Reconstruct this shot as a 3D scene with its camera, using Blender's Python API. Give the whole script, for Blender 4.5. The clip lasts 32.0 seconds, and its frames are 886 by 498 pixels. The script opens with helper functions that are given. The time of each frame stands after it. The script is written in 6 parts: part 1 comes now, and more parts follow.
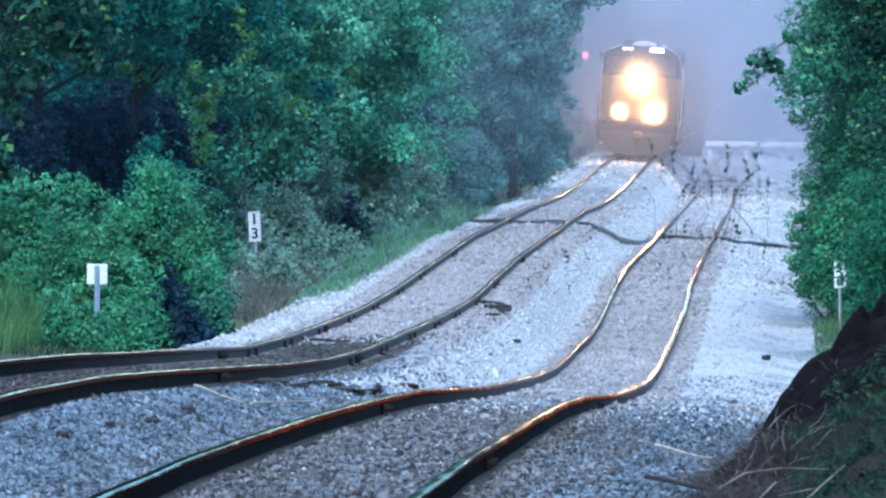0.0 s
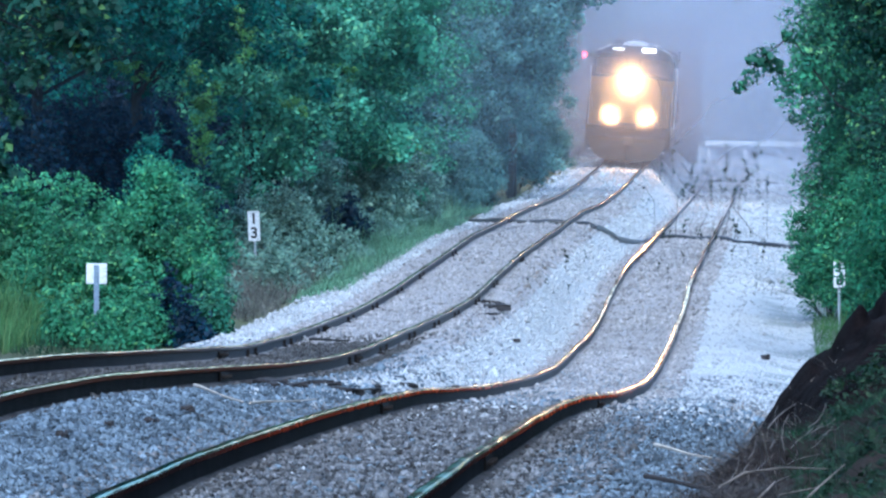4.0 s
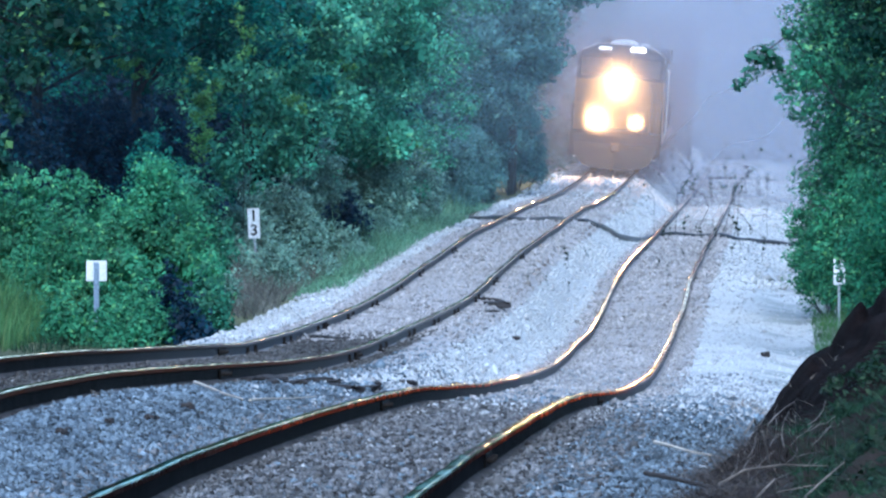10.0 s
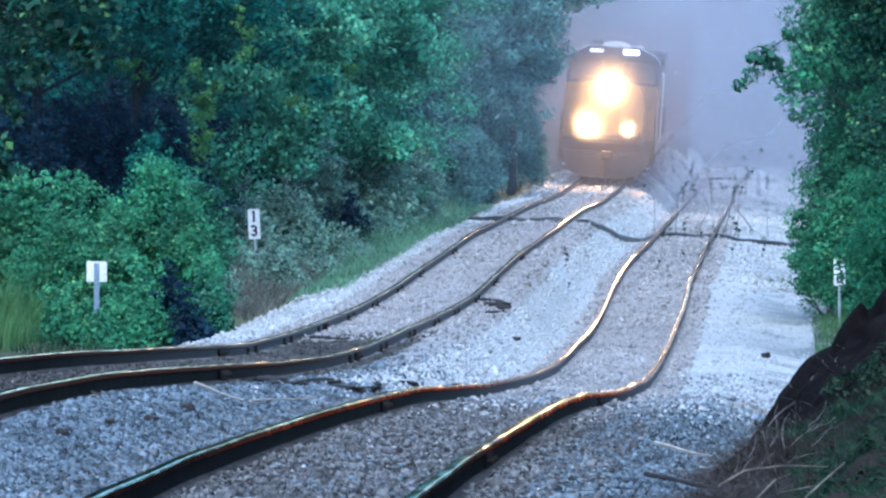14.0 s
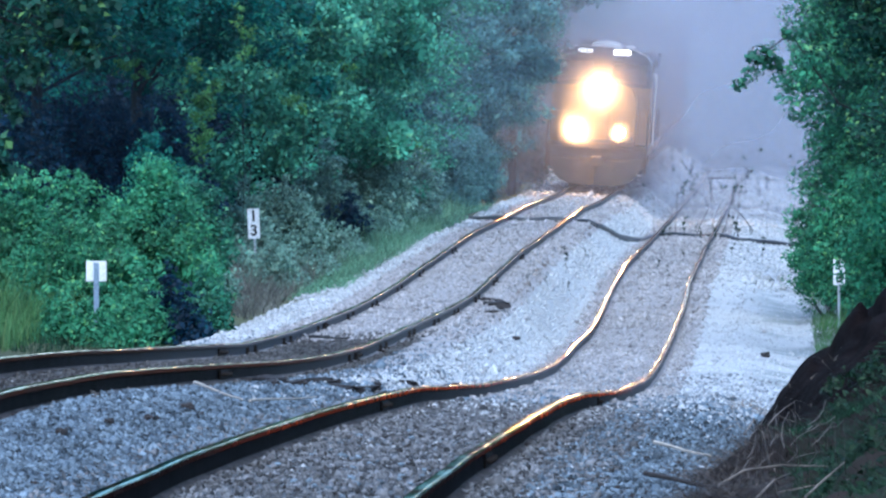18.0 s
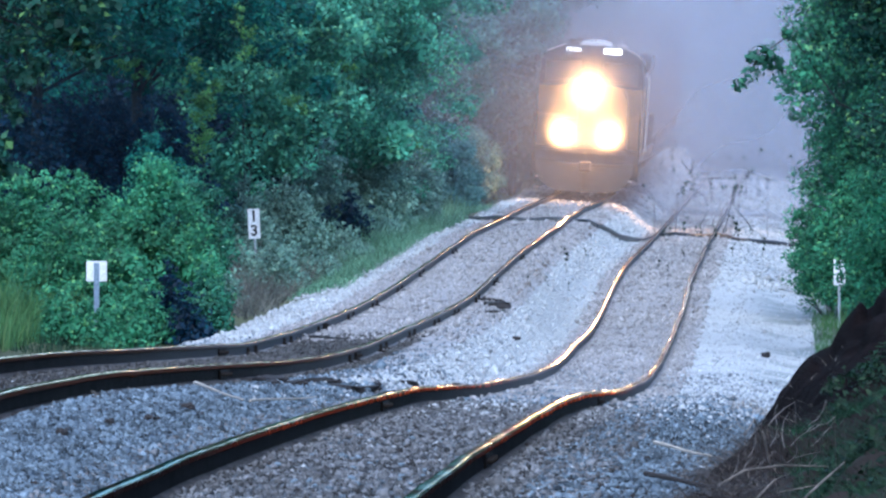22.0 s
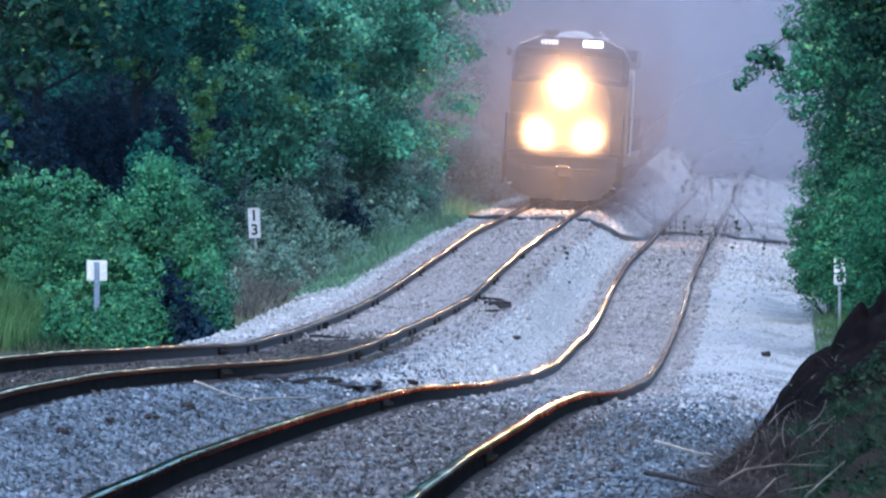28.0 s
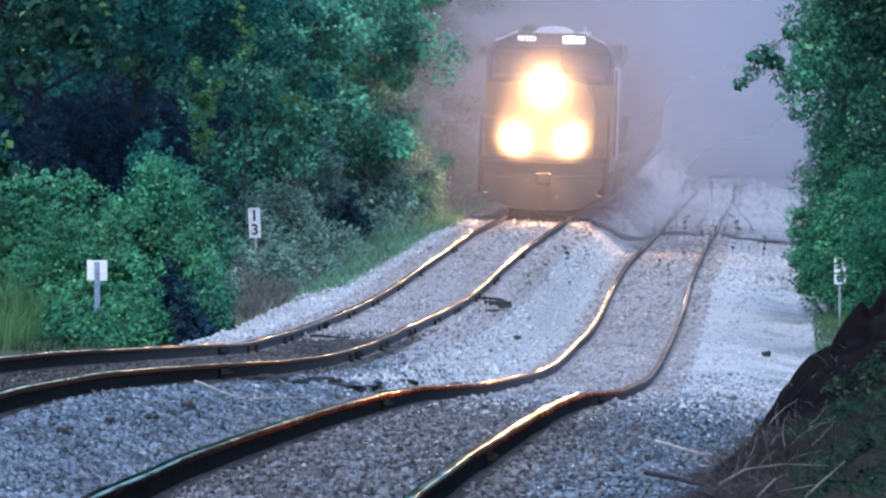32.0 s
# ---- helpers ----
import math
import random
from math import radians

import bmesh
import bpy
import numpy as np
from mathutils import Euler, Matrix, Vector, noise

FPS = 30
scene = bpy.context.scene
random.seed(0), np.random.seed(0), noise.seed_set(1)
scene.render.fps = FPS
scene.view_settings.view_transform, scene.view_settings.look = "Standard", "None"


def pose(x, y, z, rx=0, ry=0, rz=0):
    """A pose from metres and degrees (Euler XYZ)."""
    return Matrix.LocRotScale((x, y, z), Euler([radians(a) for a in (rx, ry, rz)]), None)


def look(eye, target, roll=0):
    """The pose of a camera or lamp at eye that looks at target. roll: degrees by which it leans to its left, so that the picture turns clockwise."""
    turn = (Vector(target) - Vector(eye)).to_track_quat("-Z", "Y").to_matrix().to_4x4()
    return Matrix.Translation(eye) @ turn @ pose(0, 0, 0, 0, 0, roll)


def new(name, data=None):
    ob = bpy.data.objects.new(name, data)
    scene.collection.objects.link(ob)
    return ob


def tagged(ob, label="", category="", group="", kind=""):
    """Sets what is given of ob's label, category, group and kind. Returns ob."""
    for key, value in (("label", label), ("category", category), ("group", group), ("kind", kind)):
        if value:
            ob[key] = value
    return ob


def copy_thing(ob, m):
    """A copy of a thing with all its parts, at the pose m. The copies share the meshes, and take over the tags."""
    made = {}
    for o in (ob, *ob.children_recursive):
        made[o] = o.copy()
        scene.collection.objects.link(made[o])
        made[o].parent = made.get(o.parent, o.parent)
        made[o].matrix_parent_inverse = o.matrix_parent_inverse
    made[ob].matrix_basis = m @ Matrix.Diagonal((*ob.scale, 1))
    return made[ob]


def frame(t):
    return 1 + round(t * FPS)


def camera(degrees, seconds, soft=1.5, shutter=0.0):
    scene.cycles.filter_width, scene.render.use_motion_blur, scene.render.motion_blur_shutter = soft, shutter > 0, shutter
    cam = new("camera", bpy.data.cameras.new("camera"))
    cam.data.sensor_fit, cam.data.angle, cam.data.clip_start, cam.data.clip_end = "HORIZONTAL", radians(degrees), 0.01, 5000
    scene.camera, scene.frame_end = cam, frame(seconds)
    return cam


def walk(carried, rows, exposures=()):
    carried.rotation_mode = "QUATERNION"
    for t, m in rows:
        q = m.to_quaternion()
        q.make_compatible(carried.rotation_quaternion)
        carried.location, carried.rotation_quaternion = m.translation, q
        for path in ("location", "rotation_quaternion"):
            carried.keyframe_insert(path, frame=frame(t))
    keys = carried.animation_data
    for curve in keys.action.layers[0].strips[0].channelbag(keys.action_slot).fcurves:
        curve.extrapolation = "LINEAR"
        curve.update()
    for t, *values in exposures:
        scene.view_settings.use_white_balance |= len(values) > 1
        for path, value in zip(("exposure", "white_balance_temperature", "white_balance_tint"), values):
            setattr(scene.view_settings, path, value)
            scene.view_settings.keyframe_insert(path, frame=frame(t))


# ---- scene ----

# plan: camera at the origin, y runs along the view, x to the right, rails on two straight lines
EYE = 1.6                        # camera height over the near rails
SLOPE = 0.05                     # both tracks run away to the right by 5 cm a metre
A0, B0 = -5.75, -2.55            # where the two track centres would cross y = 0
GAUGE = 0.75                     # rail centre to track centre
TURN = math.degrees(math.atan(SLOPE))

cam = camera(7.476, 32.0, soft=2.45)
# hand shake: seconds, sideways and upward lean in units of 1/12000 rad
SHAKE = [
    (0.0, 0.7, 4.9), (0.5, -0.8, 3.0), (1.0, -1.6, 2.5), (1.5, -1.0, 4.2), (2.0, 0.1, 2.9), (2.5, 1.1, 5.1), (3.0, -0.3, 1.5),
    (3.5, -0.8, 3.4), (5.5, 1.7, 4.4), (6.0, -0.1, 0.5), (6.5, 0.7, 2.9), (7.0, 0.2, 2.0), (7.5, -0.8, -0.9), (8.0, 0.9, 1.7),
    (8.5, -0.3, -0.2), (9.5, 0.2, 0.2), (10.0, -0.6, -0.9), (10.5, 0.2, 1.2), (11.0, 0.1, 1.2), (12.0, -0.6, 0.7)]
SHAKE += [
    (13.0, -0.6, -0.4), (13.5, 0.9, 1.9), (14.0, -0.1, 0.5), (17.0, -0.1, -0.4), (17.5, 0.6, 0.7), (18.0, -0.8, -0.4),
    (19.0, 0.9, 0.5), (20.0, -0.1, -0.5), (21.0, 0.2, 0.3), (22.0, -0.3, -0.2), (22.5, -0.8, -0.9), (23.0, 0.2, -0.7), (24.0, -0.5, -1.2),
    (25.0, -0.3, -0.9), (28.0, 0.2, -1.5), (29.0, 0.6, -2.1), (30.0, 1.2, -2.1), (30.5, 0.9, -1.0), (31.0, 0.1, -2.4), (32.0, 0.7, -1.7)]


def cam_rows():
    k = math.degrees(1 / 12000)
    return [(t, pose(0, 0, EYE, 90 - 194 * k + dy * k, 0, dx * k)) for t, dx, dy in SHAKE]


walk(cam, cam_rows(), [(0.0, 1.61, 5150, 5), (13.0, 1.56, 5150, 5), (20.0, 1.52, 5240, 8), (26.0, 1.38, 5330, 11.5), (32.0, 1.27, 5380, 14)])

# ---- light: a dull evening sky, thin cloud, weak sun behind the camera
SUN_EL, SUN_AZ = 50.0, 184.0     # degrees; azimuth clockwise from +y
world = bpy.data.worlds.new("evening_sky")
scene.world = world
world.use_nodes = True
wn = world.node_tree.nodes
sky = wn.new("ShaderNodeTexSky")
sky.sky_type, sky.sun_disc = "NISHITA", False
sky.sun_elevation, sky.sun_rotation = radians(SUN_EL), radians(SUN_AZ)
sky.air_density, sky.dust_density, sky.ozone_density = 1.2, 0.6, 3.0
world.node_tree.links.new(sky.outputs[0], wn["Background"].inputs[0])
wn["Background"].inputs[1].default_value = 0.105
sun_data = bpy.data.lights.new("sun", "SUN")
sun_data.energy, sun_data.angle, sun_data.color = 1.8, radians(42), (1.0, 0.95, 0.88)
sun = new("sun", sun_data)
se, sa = radians(SUN_EL), radians(SUN_AZ)
sun.matrix_world = look((0, 0, 0), (-math.cos(se) * math.sin(sa), -math.cos(se) * math.cos(sa), -math.sin(se)))


# ---- materials
def mat(name, color, rough=0.7, metal=0.0, color2=None, scale=8.0, fine=60.0, bump=0.2, spread=0.0, island=False, thin=0.0, spec=0.5, third=None):
    """A procedural surface: two colours mixed at two scales, relief, and a spread of tone from piece to piece."""
    m = bpy.data.materials.new(name)
    m.use_nodes = True
    nt = m.node_tree
    n, li = nt.nodes, nt.links
    bs = n["Principled BSDF"]
    bs.inputs["Roughness"].default_value, bs.inputs["Metallic"].default_value = rough, metal
    bs.inputs["Specular IOR Level"].default_value = spec
    tc = n.new("ShaderNodeTexCoord")
    big, small = n.new("ShaderNodeTexNoise"), n.new("ShaderNodeTexNoise")
    big.inputs["Scale"].default_value, small.inputs["Scale"].default_value = scale, fine
    big.inputs["Detail"].default_value = 4
    for x in (big, small):
        li.new(tc.outputs["Object"], x.inputs["Vector"])
    c2 = color2 or tuple(c * 0.6 for c in color)
    ramp = n.new("ShaderNodeValToRGB")
    ramp.color_ramp.elements[0].position, ramp.color_ramp.elements[1].position = 0.35, 0.65
    ramp.color_ramp.elements[0].color, ramp.color_ramp.elements[1].color = (*c2, 1), (*color, 1)
    li.new(big.outputs["Fac"], ramp.inputs[0])
    out = ramp.outputs[0]
    mix = n.new("ShaderNodeMix")
    mix.data_type, mix.blend_type = "RGBA", "OVERLAY"
    mix.inputs["Factor"].default_value = 0.6
    li.new(out, mix.inputs["A"])
    li.new(small.outputs["Fac"], mix.inputs["B"])
    out = mix.outputs["Result"]
    if spread:
        hs = n.new("ShaderNodeHueSaturation")
        rnd = n.new("ShaderNodeNewGeometry").outputs["Random Per Island"] if island else n.new("ShaderNodeObjectInfo").outputs["Random"]
        mr = n.new("ShaderNodeMapRange")
        mr.inputs["To Min"].default_value, mr.inputs["To Max"].default_value = 1 - spread, 1 + spread
        li.new(rnd, mr.inputs["Value"])
        li.new(mr.outputs[0], hs.inputs["Value"])
        li.new(out, hs.inputs["Color"])
        out = hs.outputs[0]
        if third:
            far = n.new("ShaderNodeMapRange")
            far.inputs["From Min"].default_value, far.inputs["From Max"].default_value = 0.9, 1.02
            li.new(rnd, far.inputs["Value"])
            m3 = n.new("ShaderNodeMix")
            m3.data_type = "RGBA"
            li.new(far.outputs[0], m3.inputs["Factor"])
            li.new(out, m3.inputs["A"])
            m3.inputs["B"].default_value = (*third, 1)
            out = m3.outputs["Result"]
    li.new(out, bs.inputs["Base Color"])
    if bump:
        bp = n.new("ShaderNodeBump")
        bp.inputs["Strength"].default_value, bp.inputs["Distance"].default_value = bump, 0.02
        li.new(small.outputs["Fac"], bp.inputs["Height"])
        li.new(bp.outputs[0], bs.inputs["Normal"])
    if thin:
        tr = n.new("ShaderNodeBsdfTranslucent")
        li.new(out, tr.inputs["Color"])
        ms = n.new("ShaderNodeMixShader")
        ms.inputs[0].default_value = thin
        li.new(bs.outputs[0], ms.inputs[1])
        li.new(tr.outputs[0], ms.inputs[2])
        li.new(ms.outputs[0], n["Material Output"].inputs["Surface"])
    return m


def glow(name, color, power):
    m = bpy.data.materials.new(name)
    m.use_nodes = True
    b = m.node_tree.nodes["Principled BSDF"]
    b.inputs["Base Color"].default_value = (*color, 1)
    b.inputs["Emission Color"].default_value, b.inputs["Emission Strength"].default_value = (*color, 1), power
    return m


def leaf_mat(name, color, third, spread=0.55):
    return mat(name, color, 0.6, 0, tuple(c * 0.45 for c in color), 0.9, 30, 0.0, spread, True, 0.3, 0.22, third)


M_LEAF = leaf_mat("leaf_deep_green", (0.044, 0.180, 0.108), (0.15, 0.35, 0.14))
M_LEAF_LIGHT = leaf_mat("leaf_light_green", (0.062, 0.250, 0.122), (0.20, 0.44, 0.15))
# blue-black leaf: the shade inside the wood put into its colour
M_LEAF_DEEP_SHADE = leaf_mat("leaf_deep_shade", (0.002, 0.022, 0.048), (0.012, 0.080, 0.090))
M_LEAF_BRIGHT = leaf_mat("leaf_bright_green", (0.100, 0.34, 0.215), (0.25, 0.52, 0.23))
M_LEAF_BROAD = leaf_mat("broad_leaf_green", (0.022, 0.088, 0.060), (0.24, 0.44, 0.13))
# shaded copy of the leaf green, its shade put into the colour
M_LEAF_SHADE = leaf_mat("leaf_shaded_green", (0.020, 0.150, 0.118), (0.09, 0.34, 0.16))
# far leaf, paler and bluer: distance haze put into its colour
M_LEAF_FAR = leaf_mat("leaf_hazed_green", (0.105, 0.225, 0.215), (0.19, 0.33, 0.25))
# grey-green scrub, made paler for the lamp light that falls on it
M_LEAF_SCRUB = leaf_mat("pale_scrub_green", (0.19, 0.33, 0.26), (0.31, 0.45, 0.31))
M_GRASS = leaf_mat("grass_green", (0.085, 0.19, 0.065), (0.18, 0.24, 0.085))
M_DRY = leaf_mat("dry_straw", (0.30, 0.25, 0.205), (0.50, 0.43, 0.35))
M_VINE = leaf_mat("creeper_yellow_green", (0.10, 0.26, 0.075), (0.24, 0.38, 0.08))
M_BARK = mat("bark", (0.006, 0.010, 0.014), 0.9, 0, (0.006, 0.007, 0.008), 6, 40, 0.6)
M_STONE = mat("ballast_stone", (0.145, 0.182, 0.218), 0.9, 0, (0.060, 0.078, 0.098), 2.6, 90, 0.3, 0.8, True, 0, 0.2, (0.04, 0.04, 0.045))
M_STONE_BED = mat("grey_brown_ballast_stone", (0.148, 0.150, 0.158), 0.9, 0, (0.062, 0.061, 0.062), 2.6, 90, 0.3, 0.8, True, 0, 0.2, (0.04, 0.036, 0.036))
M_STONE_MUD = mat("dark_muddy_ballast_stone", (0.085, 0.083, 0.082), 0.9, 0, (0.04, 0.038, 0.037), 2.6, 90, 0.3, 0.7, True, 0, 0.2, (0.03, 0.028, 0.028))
M_STONE_BROWN = mat("muddy_ballast_stone", (0.33, 0.318, 0.318), 0.9, 0, (0.23, 0.22, 0.22), 0.8, 90, 0.3, 0.35, True, 0, 0.15, (0.08, 0.07, 0.065))
M_RAIL = mat("rail_side_rust", (0.013, 0.011, 0.011), 0.9, 0.0, (0.006, 0.005, 0.005), 3, 70, 0.3, spec=0.04)


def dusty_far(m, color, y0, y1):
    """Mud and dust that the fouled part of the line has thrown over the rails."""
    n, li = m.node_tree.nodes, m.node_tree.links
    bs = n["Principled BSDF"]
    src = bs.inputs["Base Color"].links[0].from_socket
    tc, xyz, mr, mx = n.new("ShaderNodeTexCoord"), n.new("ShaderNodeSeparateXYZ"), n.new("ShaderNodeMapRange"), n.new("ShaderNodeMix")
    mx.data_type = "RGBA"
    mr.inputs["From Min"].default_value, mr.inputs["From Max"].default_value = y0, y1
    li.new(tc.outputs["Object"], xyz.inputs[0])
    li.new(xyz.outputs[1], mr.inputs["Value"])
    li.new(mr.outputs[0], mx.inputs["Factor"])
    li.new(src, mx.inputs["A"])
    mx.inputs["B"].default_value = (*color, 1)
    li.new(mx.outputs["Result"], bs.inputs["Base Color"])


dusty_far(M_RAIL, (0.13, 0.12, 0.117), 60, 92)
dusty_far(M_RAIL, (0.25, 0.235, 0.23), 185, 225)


def rail_gloss_mat(name, dust_from, near_tone=(0.30, 0.38, 0.40), far_tone=(0.95, 0.78, 0.65), rough=(0.065, 0.14), shine=(0.55, 1.0), dust_tone=(0.30, 0.27, 0.26)):
    """Worn, patchy rail head: a brownish gloss over thin rust, of another tone near by, covered with dust from a given
    place on.
    """
    m = bpy.data.materials.new(name)
    m.use_nodes = True
    n, li = m.node_tree.nodes, m.node_tree.links
    tc, xyz = n.new("ShaderNodeTexCoord"), n.new("ShaderNodeSeparateXYZ")
    li.new(tc.outputs["Object"], xyz.inputs[0])
    patch, fine = n.new("ShaderNodeTexNoise"), n.new("ShaderNodeTexNoise")
    for q, sc in ((patch, 1.3), (fine, 1.7)):
        q.inputs["Scale"].default_value, q.inputs["Detail"].default_value = sc, 3
        li.new(tc.outputs["Object"], q.inputs["Vector"])

    def span(v, a, b, lo=0.0, hi=1.0):
        q = n.new("ShaderNodeMapRange")
        q.interpolation_type = "SMOOTHSTEP"
        for key, val in (("From Min", a), ("From Max", b), ("To Min", lo), ("To Max", hi)):
            q.inputs[key].default_value = val
        li.new(v, q.inputs["Value"])
        return q.outputs[0]

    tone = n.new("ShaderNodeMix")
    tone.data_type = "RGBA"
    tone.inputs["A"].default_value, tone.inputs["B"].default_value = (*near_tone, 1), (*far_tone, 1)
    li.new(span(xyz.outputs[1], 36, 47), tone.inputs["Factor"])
    gloss, rust, dust = n.new("ShaderNodeBsdfAnisotropic"), n.new("ShaderNodeBsdfDiffuse"), n.new("ShaderNodeBsdfDiffuse")
    gloss.distribution = "BECKMANN"
    li.new(tone.outputs["Result"], gloss.inputs["Color"])
    li.new(span(patch.outputs["Fac"], 0.35, 0.65, *rough), gloss.inputs["Roughness"])
    rust.inputs["Color"].default_value, dust.inputs["Color"].default_value = (0.06, 0.042, 0.034, 1), (*dust_tone, 1)
    bp = n.new("ShaderNodeBump")
    bp.inputs["Strength"].default_value, bp.inputs["Distance"].default_value = 1.0, 0.005
    li.new(fine.outputs["Fac"], bp.inputs["Height"])
    li.new(bp.outputs[0], gloss.inputs["Normal"])
    worn, far = n.new("ShaderNodeMixShader"), n.new("ShaderNodeMixShader")
    li.new(span(patch.outputs["Fac"], 0.32, 0.6, *shine), worn.inputs[0])
    li.new(rust.outputs[0], worn.inputs[1])
    li.new(gloss.outputs[0], worn.inputs[2])
    li.new(span(xyz.outputs[1], dust_from, dust_from + 25), far.inputs[0])
    li.new(worn.outputs[0], far.inputs[1])
    li.new(dust.outputs[0], far.inputs[2])
    li.new(far.outputs[0], n["Material Output"].inputs["Surface"])
    return m


# head gloss: the sky's teal put in near by, raised for lamp glints beyond
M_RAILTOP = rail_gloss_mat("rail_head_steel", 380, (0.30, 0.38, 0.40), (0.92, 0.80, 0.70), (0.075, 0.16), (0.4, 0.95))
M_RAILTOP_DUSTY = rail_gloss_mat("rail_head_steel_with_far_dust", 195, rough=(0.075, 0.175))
# head sides: rust, with the red fringe of lamp glints put into the gloss
M_RAILSIDE = rail_gloss_mat("rail_head_rust_red_glint", 66, (0.06, 0.03, 0.03), (0.75, 0.11, 0.035), (0.16, 0.30), (0.5, 0.9), (0.25, 0.225, 0.215))
M_RAILSIDE_DULL = rail_gloss_mat("dull_rail_head_rust_red_glint", 66, (0.05, 0.03, 0.03), (0.42, 0.10, 0.04), (0.14, 0.26), (0.12, 0.4), (0.25, 0.225, 0.215))
M_RAILFOOT = mat("dusty_rail_foot", (0.07, 0.064, 0.062), 0.9, 0, (0.03, 0.027, 0.026), 4, 40, 0.4, spec=0.1)
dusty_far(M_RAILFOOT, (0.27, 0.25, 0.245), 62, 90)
M_TIE = mat("weathered_tie_wood", (0.17, 0.14, 0.12), 0.9, 0, (0.09, 0.075, 0.065), 5, 50, 0.5, 0.3)
M_JOINT = mat("dirty_joint_steel", (0.02, 0.016, 0.014), 0.85, 0, (0.01, 0.008, 0.007), 6, 60, 0.3, spec=0.1)
M_STEEL = mat("rusty_steel", (0.07, 0.045, 0.035), 0.7, 0.4, (0.04, 0.03, 0.025), 6, 60, 0.3)
M_WHITE = mat("white_sign_paint", (0.62, 0.63, 0.64), 0.55, 0, (0.48, 0.49, 0.50), 5, 40, 0.05)
M_BLACK = mat("black_paint", (0.02, 0.02, 0.022), 0.5, 0, None, 5, 40, 0.05)
M_GALV = mat("galvanised_steel", (0.50, 0.52, 0.54), 0.4, 0.7, (0.38, 0.40, 0.42), 8, 60, 0.1)
M_POST = mat("weathered_blue_steel", (0.22, 0.28, 0.36), 0.5, 0.4, (0.16, 0.21, 0.28), 8, 60, 0.1)
# dark soil made blacker still: the overhead shade put into its colour
M_SOIL = mat("soil_darkened_for_shade", (0.011, 0.008, 0.008), 0.95, 0, (0.003, 0.002, 0.002), 5, 40, 0.9, spec=0.02)
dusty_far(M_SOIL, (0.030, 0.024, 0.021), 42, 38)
M_YELLOW = mat("yellow_engine_paint", (0.23, 0.12, 0.045), 0.5, 0, (0.17, 0.09, 0.038), 1.5, 30, 0.05)
M_NAVY = mat("dark_blue_engine_paint", (0.018, 0.024, 0.050), 0.4, 0, (0.013, 0.018, 0.036), 1.5, 30, 0.05)
M_GREYPAINT = mat("pale_grey_paint", (0.42, 0.43, 0.45), 0.4, 0, (0.33, 0.34, 0.36), 2, 30, 0.05)
M_UNDER = mat("grimy_underframe", (0.018, 0.016, 0.019), 0.75, 0.0, (0.01, 0.01, 0.01), 4, 40, 0.3)
M_CAR = mat("brown_freight_paint", (0.16, 0.075, 0.06), 0.7, 0, (0.10, 0.05, 0.045), 1.2, 20, 0.2)
M_GLASS = mat("window_glass", (0.17, 0.20, 0.25), 0.06, 0.85, (0.12, 0.14, 0.18), 1, 3, 0.0)
M_STONE_ONE = mat("single_ballast_stone", (0.15, 0.185, 0.22), 0.9, 0, (0.075, 0.095, 0.115), 2.6, 40, 0.3, 0.5, False, 0, 0.2)
M_STONE_MID = mat("mid_grey_ballast_stone", (0.27, 0.29, 0.315), 0.9, 0, (0.15, 0.16, 0.175), 1.0, 90, 0.3, 0.6, True, 0, 0.2, (0.09, 0.085, 0.085))
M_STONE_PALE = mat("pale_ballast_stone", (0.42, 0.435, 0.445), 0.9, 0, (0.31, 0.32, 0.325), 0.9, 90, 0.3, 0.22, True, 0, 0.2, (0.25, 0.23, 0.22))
M_GRASS_PALE = leaf_mat("grass_pale_green", (0.17, 0.335, 0.205), (0.30, 0.42, 0.24))
M_BRUSH = leaf_mat("grey_brown_brushwood", (0.15, 0.15, 0.13), (0.28, 0.26, 0.21))
# dark grass, lowered further for the canopy's shade on the bank
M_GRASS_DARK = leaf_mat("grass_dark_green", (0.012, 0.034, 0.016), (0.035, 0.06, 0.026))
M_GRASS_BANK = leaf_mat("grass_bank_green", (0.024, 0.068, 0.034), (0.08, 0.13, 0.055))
M_LITTER = leaf_mat("brown_dead_grass", (0.10, 0.080, 0.068), (0.27, 0.22, 0.18))
M_TWIG = mat("grey_twig_bark", (0.19, 0.16, 0.14), 0.85, 0, (0.07, 0.06, 0.052), 8, 60, 0.3)
M_OLDWOOD = mat("rotten_dark_wood", (0.022, 0.018, 0.018), 0.9, 0, (0.012, 0.010, 0.010), 6, 50, 0.5)
M_STRAWSTICK = mat("bleached_wood", (0.42, 0.37, 0.31), 0.8, 0, (0.30, 0.26, 0.21), 8, 60, 0.3)
M_BOARD_DIM = glow("number_board_glass", (0.75, 0.72, 0.68), 0.7)
M_LAMP = glow("warm_ditch_lamp_lens", (1.0, 0.48, 0.16), 2300)
M_HEADLAMP = glow("warm_headlight_lens", (1.0, 0.48, 0.16), 560)
M_BOARD = glow("lit_number_board", (1.0, 0.93, 0.8), 2.2)
M_RED = glow("red_signal_lens", (1.0, 0.03, 0.06), 16)


